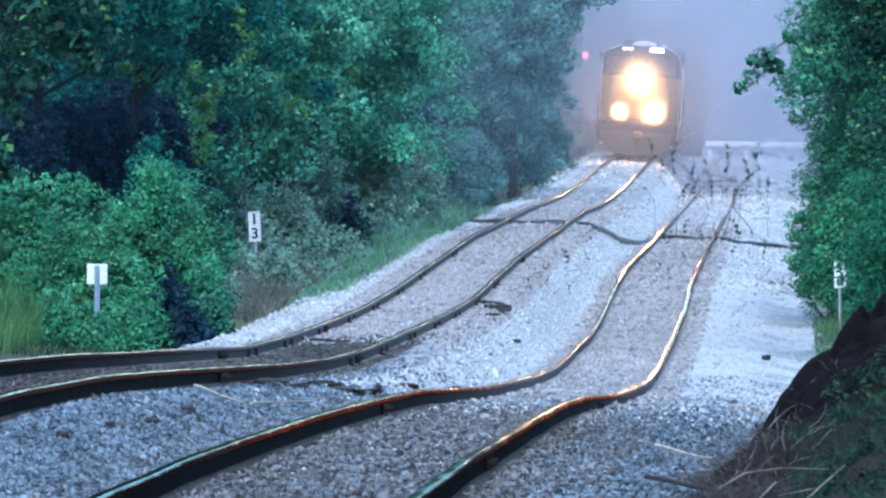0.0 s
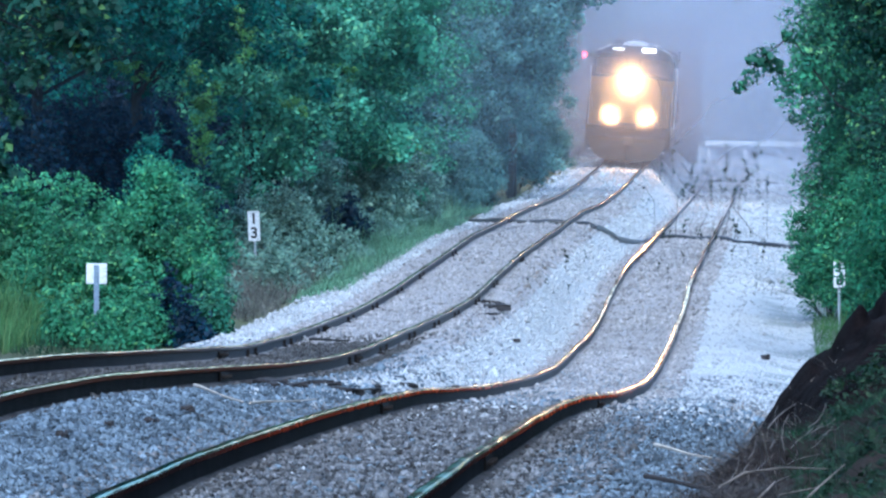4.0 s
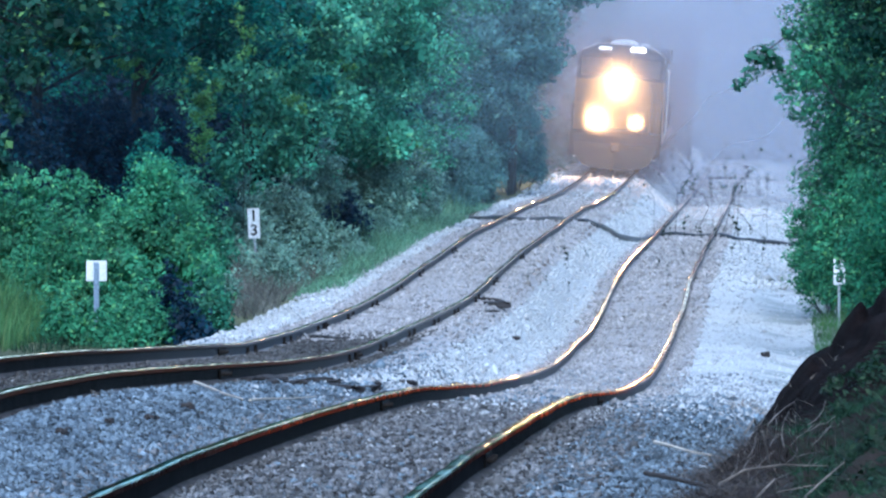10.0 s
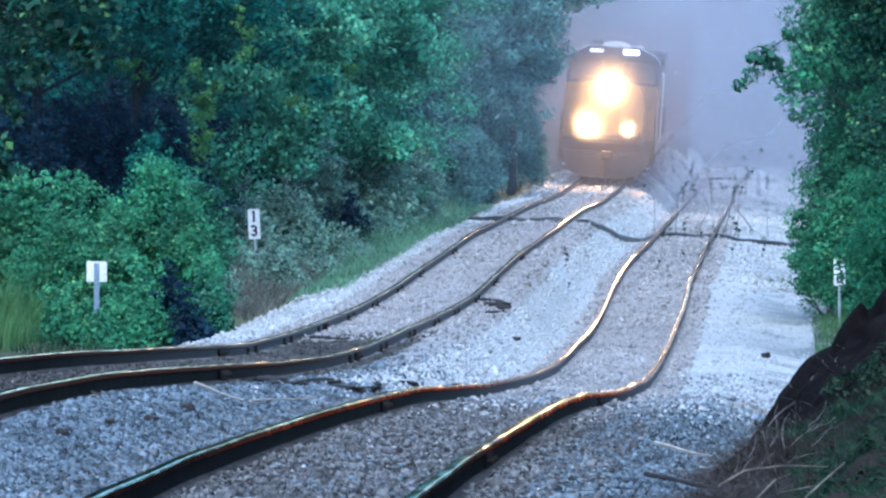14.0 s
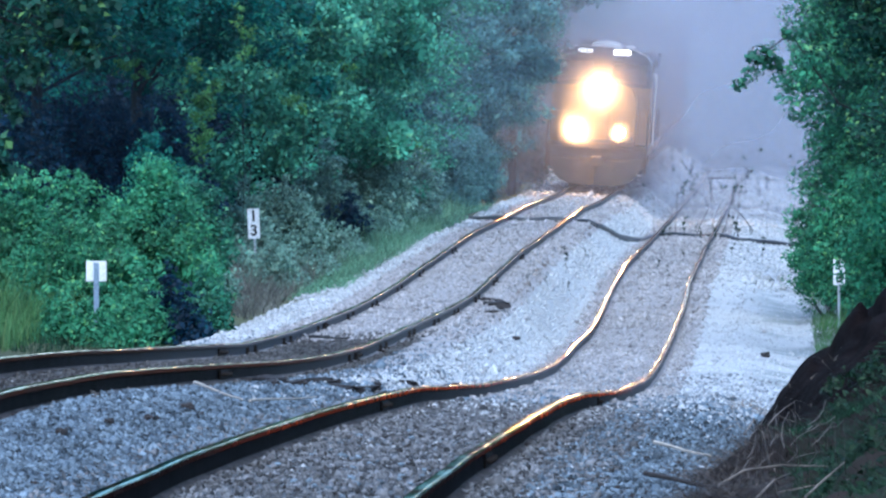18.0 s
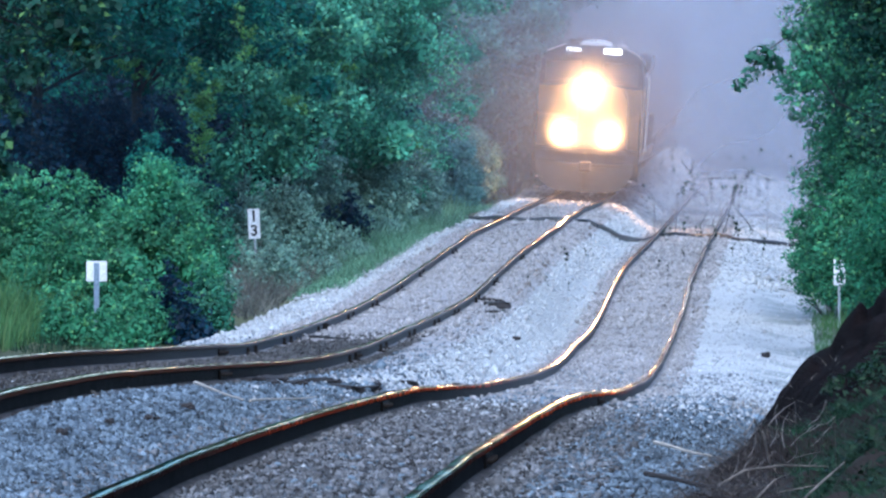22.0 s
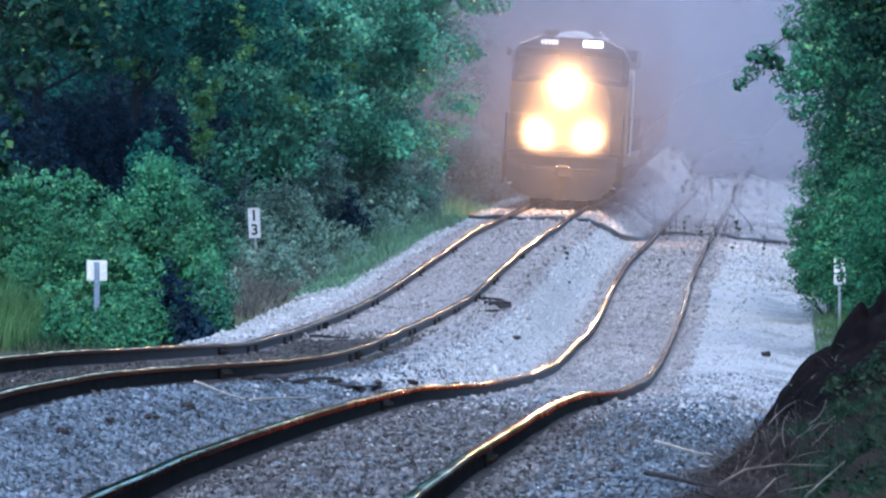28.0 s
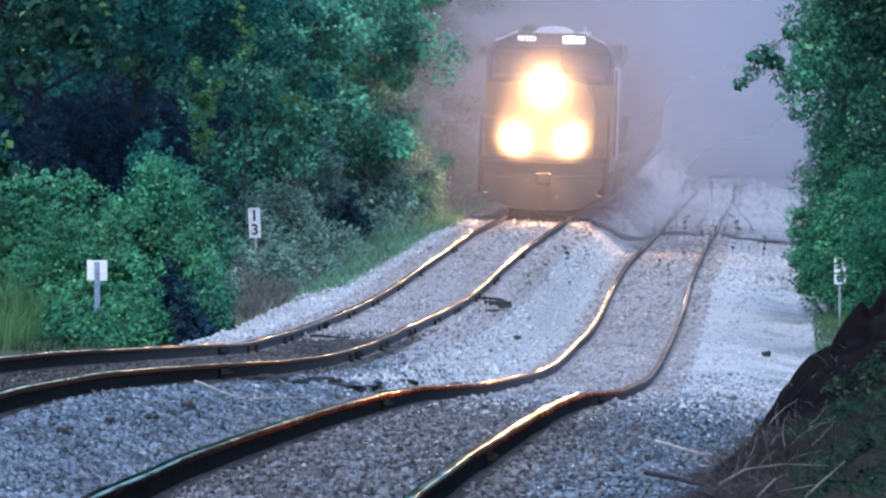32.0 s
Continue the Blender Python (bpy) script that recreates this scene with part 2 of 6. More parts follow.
def halo_mat(amount, centre, inner, outer):
    """A translucent stand-in for lamp glow, thickest over the middle of the engine's face and thinning out to nothing.
    """
    m = bpy.data.materials.new("lamp_halo")
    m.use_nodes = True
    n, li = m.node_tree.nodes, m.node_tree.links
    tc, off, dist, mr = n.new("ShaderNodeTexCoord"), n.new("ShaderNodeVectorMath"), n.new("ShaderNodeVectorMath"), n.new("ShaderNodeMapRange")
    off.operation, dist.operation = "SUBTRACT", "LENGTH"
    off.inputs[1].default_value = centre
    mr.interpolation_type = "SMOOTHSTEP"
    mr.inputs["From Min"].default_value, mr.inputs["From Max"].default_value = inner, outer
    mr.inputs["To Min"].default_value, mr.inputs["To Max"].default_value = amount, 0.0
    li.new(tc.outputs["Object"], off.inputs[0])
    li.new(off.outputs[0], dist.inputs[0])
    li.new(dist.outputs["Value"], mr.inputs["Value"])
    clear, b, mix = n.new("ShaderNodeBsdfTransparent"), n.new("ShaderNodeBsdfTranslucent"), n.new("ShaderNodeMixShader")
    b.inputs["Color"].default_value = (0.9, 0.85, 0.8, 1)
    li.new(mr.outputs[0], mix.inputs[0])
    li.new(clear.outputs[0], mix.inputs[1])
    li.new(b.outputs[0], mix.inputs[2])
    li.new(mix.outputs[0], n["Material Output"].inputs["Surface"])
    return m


M_HALO_LOW = halo_mat(0.041, (0, 0.12, 2.1), 0.75, 1.4)
M_HALO_HIGH = halo_mat(0.20, (0, 0.84, 3.0), 0.7, 2.3)


# ---- building helpers
def put(name, bm, material, parent=None, label="", smooth=True):
    me = bpy.data.meshes.new(name)
    bm.to_mesh(me)
    bm.free()
    if smooth:
        for p in me.polygons:
            p.use_smooth = False
    me.materials.append(material)
    ob = new(name, me)
    if parent:
        ob.parent = parent
    return tagged(ob, label) if label else ob


part = put


def thing(name, m, label, category, group="", kind=""):
    ob = new(name)
    ob.empty_display_size = 0.2
    ob.matrix_world = m
    return tagged(ob, label, category, group, kind)


def box(bm, c, s, bevel=0.02, rot=None):
    """A bevelled block about c, of size s."""
    m = Matrix.Translation(c) @ (rot or Matrix.Identity(4)) @ Matrix.Diagonal((*s, 1))
    vs = bmesh.ops.create_cube(bm, size=1, matrix=m)["verts"]
    if bevel:
        es = {e for v in vs for e in v.link_edges}
        bmesh.ops.bevel(bm, geom=list(es), offset=min(bevel, min(s) * 0.4), segments=1, affect="EDGES")


def rod(bm, p, q, r, seg=8, r2=None):
    p, q = Vector(p), Vector(q)
    d = q - p
    m = Matrix.Translation((p + q) / 2) @ d.to_track_quat("Z", "Y").to_matrix().to_4x4()
    bmesh.ops.create_cone(bm, cap_ends=True, segments=seg, radius1=r, radius2=r if r2 is None else r2, depth=d.length, matrix=m)


def prism(bm, outline, y0, y1, inset=0.0):
    """Extrude an x-z outline from y0 to y1."""
    a = [bm.verts.new((x, y0, z)) for x, z in outline]
    b = [bm.verts.new((x, y1, z)) for x, z in outline]
    bm.faces.new(a)
    bm.faces.new(b[::-1])
    n = len(a)
    for i in range(n):
        bm.faces.new((a[i], b[i], b[(i + 1) % n], a[(i + 1) % n]))
    bmesh.ops.recalc_face_normals(bm, faces=bm.faces)


def side_prism(bm, outline, x0, x1):
    """Extrude a y-z outline from x0 to x1."""
    a = [bm.verts.new((x0, y, z)) for y, z in outline]
    b = [bm.verts.new((x1, y, z)) for y, z in outline]
    bm.faces.new(a)
    bm.faces.new(b[::-1])
    n = len(a)
    for i in range(n):
        bm.faces.new((a[i], b[i], b[(i + 1) % n], a[(i + 1) % n]))
    bmesh.ops.recalc_face_normals(bm, faces=bm.faces)


def raw_mesh(name, verts, faces, material):
    """A mesh from arrays: verts (n, 3), faces (m, k) with k corners each."""
    me = bpy.data.meshes.new(name)
    k = faces.shape[1]
    me.vertices.add(len(verts))
    me.vertices.foreach_set("co", np.ascontiguousarray(verts, dtype=np.float32).ravel())
    me.loops.add(faces.size)
    me.loops.foreach_set("vertex_index", np.ascontiguousarray(faces, dtype=np.int32).ravel())
    me.polygons.add(len(faces))
    me.polygons.foreach_set("loop_start", np.arange(0, faces.size, k, dtype=np.int32))
    me.polygons.foreach_set("loop_total", np.full(len(faces), k, dtype=np.int32))
    me.update(calc_edges=True)
    me.materials.append(material)
    return me


# ---- the lie of the land: height of the rail tops along each track, and the lean of the track
A_PROFILE = [(0, -0.02), (32, -0.06), (44, -0.09), (50, -0.15), (56, -0.24), (62, -0.39), (68, -0.56), (75, -0.73), (82, -0.87), (90, -0.92),
             (98, -0.94), (104, -0.94), (110, -0.90), (116, -0.80), (122, -0.68), (128, -0.58), (134, -0.49), (142, -0.38), (150, -0.31),
             (160, -0.21), (172, -0.10), (186, -0.06), (200, 0.03), (215, 0.23), (235, 0.58), (250, 0.84), (275, 1.22), (330, 1.55), (420, 1.65)]
A_LEAN = [(0, -0.10), (44, -0.15), (50, -0.07), (56, 0.08), (62, 0.11), (68, 0.12), (75, 0.10), (82, 0.01), (90, -0.04), (110, 0.0), (128, -0.04),
          (134, 0.01), (142, 0.07), (150, 0.06), (160, 0.02), (172, 0.04), (186, 0.09), (200, 0.06), (215, 0.07), (275, 0.07), (330, 0.0)]
B_PROFILE = [(0, -0.05), (32, -0.11), (38, -0.17), (44, -0.28), (50, -0.39), (56, -0.53), (62, -0.69), (68, -0.90), (75, -1.14), (82, -1.33),
             (90, -1.54), (98, -1.66), (104, -1.68), (110, -1.66), (116, -1.64), (122, -1.54), (128, -1.36), (134, -1.17), (142, -1.09), (150, -1.02),
             (160, -0.96), (172, -0.92), (186, -0.83), (200, -0.75), (215, -0.65), (250, -0.42), (275, -0.22), (300, 0.1), (330, 0.6), (420, 1.2)]
B_LEAN = [(0, 0.0), (32, 0.02), (44, 0.04), (56, 0.05), (75, 0.07), (90, 0.08), (98, 0.02), (110, -0.04), (116, -0.11), (128, -0.11), (134, -0.09),
          (142, 0.02), (150, 0.04), (160, -0.03), (200, 0.01), (330, 0.0)]
_fine = np.arange(-60.0, 460.0, 0.5)


def smooth_profile(rows):
    r = np.array(rows, dtype=float)
    v = np.interp(_fine, r[:, 0], r[:, 1])
    k = np.exp(-np.linspace(-2, 2, 9) ** 2)
    return np.convolve(np.pad(v, 4, mode="edge"), k / k.sum(), mode="valid")


_za, _la, _zb, _lb = (smooth_profile(r) for r in (A_PROFILE, A_LEAN, B_PROFILE, B_LEAN))


def rail_z(track, d, side=0.0):
    """Height of the rail top at distance d; side -1 left rail, 1 right rail, 0 the middle."""
    z, lean = (_za, _la) if track == "A" else (_zb, _lb)
    return np.interp(d, _fine, z) - side * 0.5 * np.interp(d, _fine, lean)


def track_x(track, d, off=0.0):
    return (A0 if track == "A" else B0) + SLOPE * d + off


def wobble(x, y, seed=0.0):
    """Cheap smooth noise, about -1 to 1."""
    r = np.random.RandomState(int(seed * 10) + 5)
    out = np.zeros(np.broadcast(x, y).shape)
    for i in range(7):
        a, b, p = r.uniform(-1, 1), r.uniform(-1, 1), r.uniform(0, 6.28)
        out = out + np.sin(a * x + b * y + p)
    return out / 3.2


def ground_z(x, y):
    """Height of the ground. RH below the rail tops on the beds, falling or rising to the sides."""
    d = np.clip(y, -50, 420)
    RH = np.interp(d, [68, 100, 140], [0.16, 0.148, 0.152])
    za, zb = np.interp(d, _fine, _za) - RH, np.interp(d, _fine, _zb) - RH
    s = x - (A0 + SLOPE * y)                      # from the centre of track A
    mid = np.clip((s - 1.05) / 1.1, 0, 1)         # between the tracks
    soft = mid * mid * (3 - 2 * mid)
    mid = soft + (mid - soft) * np.clip((d - 170) / 30, 0, 1) * 0.7
    z = za * (1 - mid) + zb * mid
    z = z - np.interp(d, _fine, _la) * np.clip(s, -1.2, 1.2) / 1.5 * (1 - mid)
    z = z - np.interp(d, _fine, _lb) * np.clip(s - 3.2, -1.2, 1.2) / 1.5 * mid
    z = z + 0.05 * np.exp(-((s - 1.6) / 0.35) ** 2)
    left = np.clip(-s - 1.9, 0, 60)
    z = z - 0.22 * np.clip(left / 0.9, 0, 1) + 0.10 * np.clip(left - 1.2, 0, 10)
    right = np.clip(s - 3.2 - 1.8, 0, 60)
    near = np.clip((75 - y) / 15, 0, 1)
    z = z - 0.18 * np.clip(right / 1.0, 0, 1) + (0.10 * (1 - near)) * np.clip(right - 1.0, 0, 10)
    off_bed = np.clip((np.minimum(np.abs(s), np.abs(s - 3.2)) - 1.15) / 0.3, 0, 1)
    heap = np.clip((d - 112) / 20, 0, 1) * np.clip((265 - d) / 30, 0, 1) * np.where(s < -1.0, 0.35, 1.0)
    z = z + (0.07 * wobble(x * 2.3, y * 0.42, 41) + 0.03 * wobble(x * 5.5, y * 1.1, 42)) * off_bed * heap
    z = z + 0.007 * wobble(x * 3, y * 3, 1) + 0.010 * wobble(x * 0.9, y * 0.35, 2)
    return z


def gz(x, y):
    return float(ground_z(np.array(float(x)), np.array(float(y))))


# ---- ground
def grid_lines(spans):
    out = []
    for a, b, step in spans:
        out += list(np.arange(a, b, step))
    return np.array(out + [spans[-1][1]])


def ground_mat():
    """White crushed stone, brown track beds along the two lines, soil under the woods."""
    m = bpy.data.materials.new("ballast_ground")
    m.use_nodes = True
    n, li = m.node_tree.nodes, m.node_tree.links
    bs = n["Principled BSDF"]
    bs.inputs["Roughness"].default_value, bs.inputs["Specular IOR Level"].default_value = 0.9, 0.2
    tc = n.new("ShaderNodeTexCoord")
    xyz = n.new("ShaderNodeSeparateXYZ")
    li.new(tc.outputs["Object"], xyz.inputs[0])

    def calc(op, a, b=None, c=None):
        q = n.new("ShaderNodeMath")
        q.operation = op
        for i, v in enumerate((a, b, c)):
            if v is None:
                continue
            if isinstance(v, (int, float)):
                q.inputs[i].default_value = v
            else:
                li.new(v, q.inputs[i])
        return q.outputs[0]

    def tex(scale, detail=3.0, kind="ShaderNodeTexNoise"):
        q = n.new(kind)
        q.inputs["Scale"].default_value = scale
        if kind == "ShaderNodeTexNoise":
            q.inputs["Detail"].default_value = detail
        li.new(tc.outputs["Object"], q.inputs["Vector"])
        return q

    def ramp(v, lo, hi):
        q = n.new("ShaderNodeMapRange")
        q.interpolation_type = "SMOOTHSTEP"
        q.inputs["From Min"].default_value, q.inputs["From Max"].default_value = lo, hi
        li.new(v, q.inputs["Value"])
        return q.outputs[0]

    def mix(f, a, b):
        q = n.new("ShaderNodeMix")
        q.data_type = "RGBA"
        li.new(f, q.inputs["Factor"])
        for v, s in ((a, "A"), (b, "B")):
            if isinstance(v, tuple):
                q.inputs[s].default_value = (*v, 1)
            else:
                li.new(v, q.inputs[s])
        return q.outputs["Result"]

    edge = tex(1.6, 5).outputs["Fac"]
    s = calc("SUBTRACT", xyz.outputs[0], calc("MULTIPLY_ADD", xyz.outputs[1], SLOPE, A0))
    s = calc("ADD", s, calc("MULTIPLY_ADD", edge, 0.5, -0.25))
    on_a = calc("SUBTRACT", calc("ABSOLUTE", s), 0.28)
    on_b = calc("ABSOLUTE", calc("SUBTRACT", s, 3.2))
    bed = calc("MINIMUM", on_a, on_b)
    off_bed = ramp(bed, 1.05, 1.2)
    vor = tex(22, kind="ShaderNodeTexVoronoi")
    vor2 = tex(9, kind="ShaderNodeTexVoronoi")
    stone = mix(vor.outputs["Color"], (0.35, 0.358, 0.362), (0.46, 0.47, 0.475))
    stone = mix(ramp(tex(1.3, 6).outputs["Fac"], 0.38, 0.62), stone, (0.40, 0.408, 0.41))
    stone = mix(ramp(tex(0.45, 8).outputs["Fac"], 0.52, 0.68), stone, (0.33, 0.335, 0.34))
    brown = mix(vor.outputs["Color"], (0.21, 0.20, 0.20), (0.36, 0.345, 0.342))
    brown = mix(ramp(tex(0.6, 5).outputs["Fac"], 0.4, 0.65), brown, (0.31, 0.293, 0.29))
    col = mix(off_bed, brown, stone)
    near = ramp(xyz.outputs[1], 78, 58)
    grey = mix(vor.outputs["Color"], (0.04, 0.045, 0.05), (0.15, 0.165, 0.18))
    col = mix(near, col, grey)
    mud = calc("MULTIPLY", ramp(calc("ABSOLUTE", s), 1.15, 0.95), ramp(xyz.outputs[1], 97, 86))
    col = mix(mud, col, mix(vor.outputs["Color"], (0.03, 0.029, 0.028), (0.10, 0.097, 0.095)))
    dull = calc("MULTIPLY", ramp(s, 4.9, 5.7), ramp(tex(0.55, 6).outputs["Fac"], 0.46, 0.6))
    col = mix(calc("MULTIPLY", dull, calc("MULTIPLY", 0.75, ramp(xyz.outputs[1], 70, 85))), col, (0.21, 0.235, 0.23))
    wood_l = calc("MULTIPLY", ramp(s, -1.6, -1.85), ramp(xyz.outputs[1], 108, 120))
    wood_l = calc("MAXIMUM", wood_l, ramp(s, -2.05, -2.55))
    wood_r = ramp(s, 6.3, 7.2)
    col = mix(calc("MAXIMUM", wood_l, wood_r), col, mix(tex(4, 6).outputs["Fac"], (0.05, 0.055, 0.03), (0.11, 0.12, 0.06)))
    apron = calc("MULTIPLY", ramp(s, 4.95, 5.4), ramp(xyz.outputs[1], 52, 42))
    col = mix(apron, col, mix(tex(9, 6).outputs["Fac"], (0.03, 0.024, 0.02), (0.13, 0.10, 0.085)))
    dark = ramp(vor2.outputs["Distance"], 0.06, 0.02)
    col = mix(calc("MULTIPLY", dark, 0.5), col, (0.05, 0.045, 0.04))
    li.new(col, bs.inputs["Base Color"])
    bp = n.new("ShaderNodeBump")
    bp.inputs["Strength"].default_value, bp.inputs["Distance"].default_value = 0.5, 0.05
    li.new(calc("MULTIPLY_ADD", vor.outputs["Distance"], -1.0, tex(12, 4).outputs["Fac"]), bp.inputs["Height"])
    li.new(bp.outputs[0], bs.inputs["Normal"])
    return m


def build_ground():
    xs = grid_lines([(-2500, -300, 400), (-300, -60, 40), (-60, -20, 4), (-20, -8, 1), (-8, 20, 0.14), (20, 40, 1.5), (40, 300, 30), (300, 2500, 400)])
    ys = grid_lines([(-400, -50, 50), (-50, 20, 7), (20, 80, 0.3), (80, 220, 0.5), (220, 420, 2), (420, 900, 60), (900, 4500, 600)])
    X, Y = np.meshgrid(xs, ys)
    Z = ground_z(X, Y)
    verts = np.stack([X, Y, Z], -1).reshape(-1, 3)
    nx = len(xs)
    i = (np.arange(len(ys) - 1)[:, None] * nx + np.arange(nx - 1)[None]).ravel()
    faces = np.stack([i, i + 1, i + nx + 1, i + nx], -1)
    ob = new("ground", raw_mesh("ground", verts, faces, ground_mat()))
    tagged(ob, "pale crushed-stone ballast over uneven ground with brown track beds", "ground", kind="structure")


build_ground()


# ---- the two tracks
def rail_outline():
    return [(-0.076, 0.0), (0.076, 0.0), (0.076, 0.012), (0.012, 0.035), (0.012, 0.125), (0.037, 0.135), (0.037, 0.160), (0.034, 0.170),
            (0.027, 0.1748), (0.016, 0.1755), (-0.016, 0.1755), (-0.027, 0.1748), (-0.034, 0.170), (-0.037, 0.160), (-0.037, 0.135), (-0.012, 0.125), (-0.012, 0.035), (-0.076, 0.012)]


def rail_mesh(track, side, y0, y1, step):
    ys = np.arange(y0, y1 + 0.01, step)
    prof = np.array(rail_outline())
    k = len(prof)
    kink = 0.012 * wobble(ys * 0.5, 0 * ys, 3 + side) + 0.006 * wobble(ys * 1.7, 0 * ys, 4 + side)
    V = np.zeros((len(ys), k, 3))
    V[:, :, 0] = track_x(track, ys, side * GAUGE)[:, None] + prof[:, 0][None] + kink[:, None]
    V[:, :, 1] = ys[:, None]
    V[:, :, 2] = (rail_z(track, ys, side) - 0.175 + 0.5 * np.abs(kink) * 0.6)[:, None] + prof[:, 1][None]
    i = (np.arange(len(ys) - 1)[:, None] * k + np.arange(k)[None])
    j = (np.arange(len(ys) - 1)[:, None] * k + (np.arange(k)[None] + 1) % k)
    F = np.stack([i, j, j + k, i + k], -1)
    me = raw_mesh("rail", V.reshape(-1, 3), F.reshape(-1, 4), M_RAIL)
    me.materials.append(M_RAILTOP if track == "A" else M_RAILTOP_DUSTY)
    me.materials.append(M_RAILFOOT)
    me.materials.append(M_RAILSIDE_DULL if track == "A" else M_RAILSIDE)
    idx = np.tile(np.array([1 if 6 <= q <= 12 else 2 if q in (1, 2, 16, 17) else 3 if q in (5, 13) else 0 for q in range(k)]), len(ys) - 1)
    me.polygons.foreach_set("material_index", idx.astype(np.int32))
    me.polygons.foreach_set("use_smooth", idx == 1)
    return me


def build_track(track):
    th = thing("railway_track", Matrix.Identity(4), "wavy, badly sagging railway track on brown muddy ballast" if track == "A" else
               "second sagging railway track with worn shiny rails", "railway track", "tracks", "structure")
    for side in (-1, 1):
        r = new("rail", rail_mesh(track, side, -20, 400, 0.5))
        r.parent = th
        tagged(r, "worn steel rail with a shiny head")
    return th


TRACK_A = build_track("A")
TRACK_B = build_track("B")


# ---- plants
def leaf_quads(rng, centres, normals, length, width):
    """One folded rhombus leaf at each centre."""
    n = len(centres)
    t = rng.normal(size=(n, 3))
    t -= (t * normals).sum(1, keepdims=True) * normals
    t /= np.linalg.norm(t, axis=1, keepdims=True) + 1e-9
    b = np.cross(normals, t)
    L = (length * rng.uniform(0.6, 1.35, n))[:, None]
    W = (width * rng.uniform(0.7, 1.3, n))[:, None]
    v = np.stack([centres - t * L * 0.5, centres + b * W * 0.5 + normals * W * 0.12, centres + t * L * 0.5 - normals * L * 0.1,
                  centres - b * W * 0.5 + normals * W * 0.12], 1)
    return v.reshape(-1, 3), np.arange(n * 4).reshape(n, 4)


def clump_leaves(rng, centres, radii, count, length, width, up=0.5):
    """Leaves round each clump centre, turned outward and up, thicker on the outside."""
    n = len(centres)
    c = np.repeat(centres, count, axis=0)
    r = np.repeat(radii, count)
    dirs = rng.normal(size=(n * count, 3))
    dirs /= np.linalg.norm(dirs, axis=1, keepdims=True)
    rad = rng.uniform(0.15, 1.0, n * count) ** 0.5
    p = c + dirs * (r * rad)[:, None] * np.array([1, 1, 0.75])
    turn = np.repeat(rng.normal(size=(n, 3)) * 0.35, count, axis=0)
    nor = dirs * 0.6 + np.array([0, -0.45, up]) + turn + rng.normal(size=dirs.shape) * 0.4
    nor /= np.linalg.norm(nor, axis=1, keepdims=True)
    size = np.repeat(rng.lognormal(-0.06, 0.25, n), count)
    return leaf_quads(rng, p, nor, length * size, width * size)


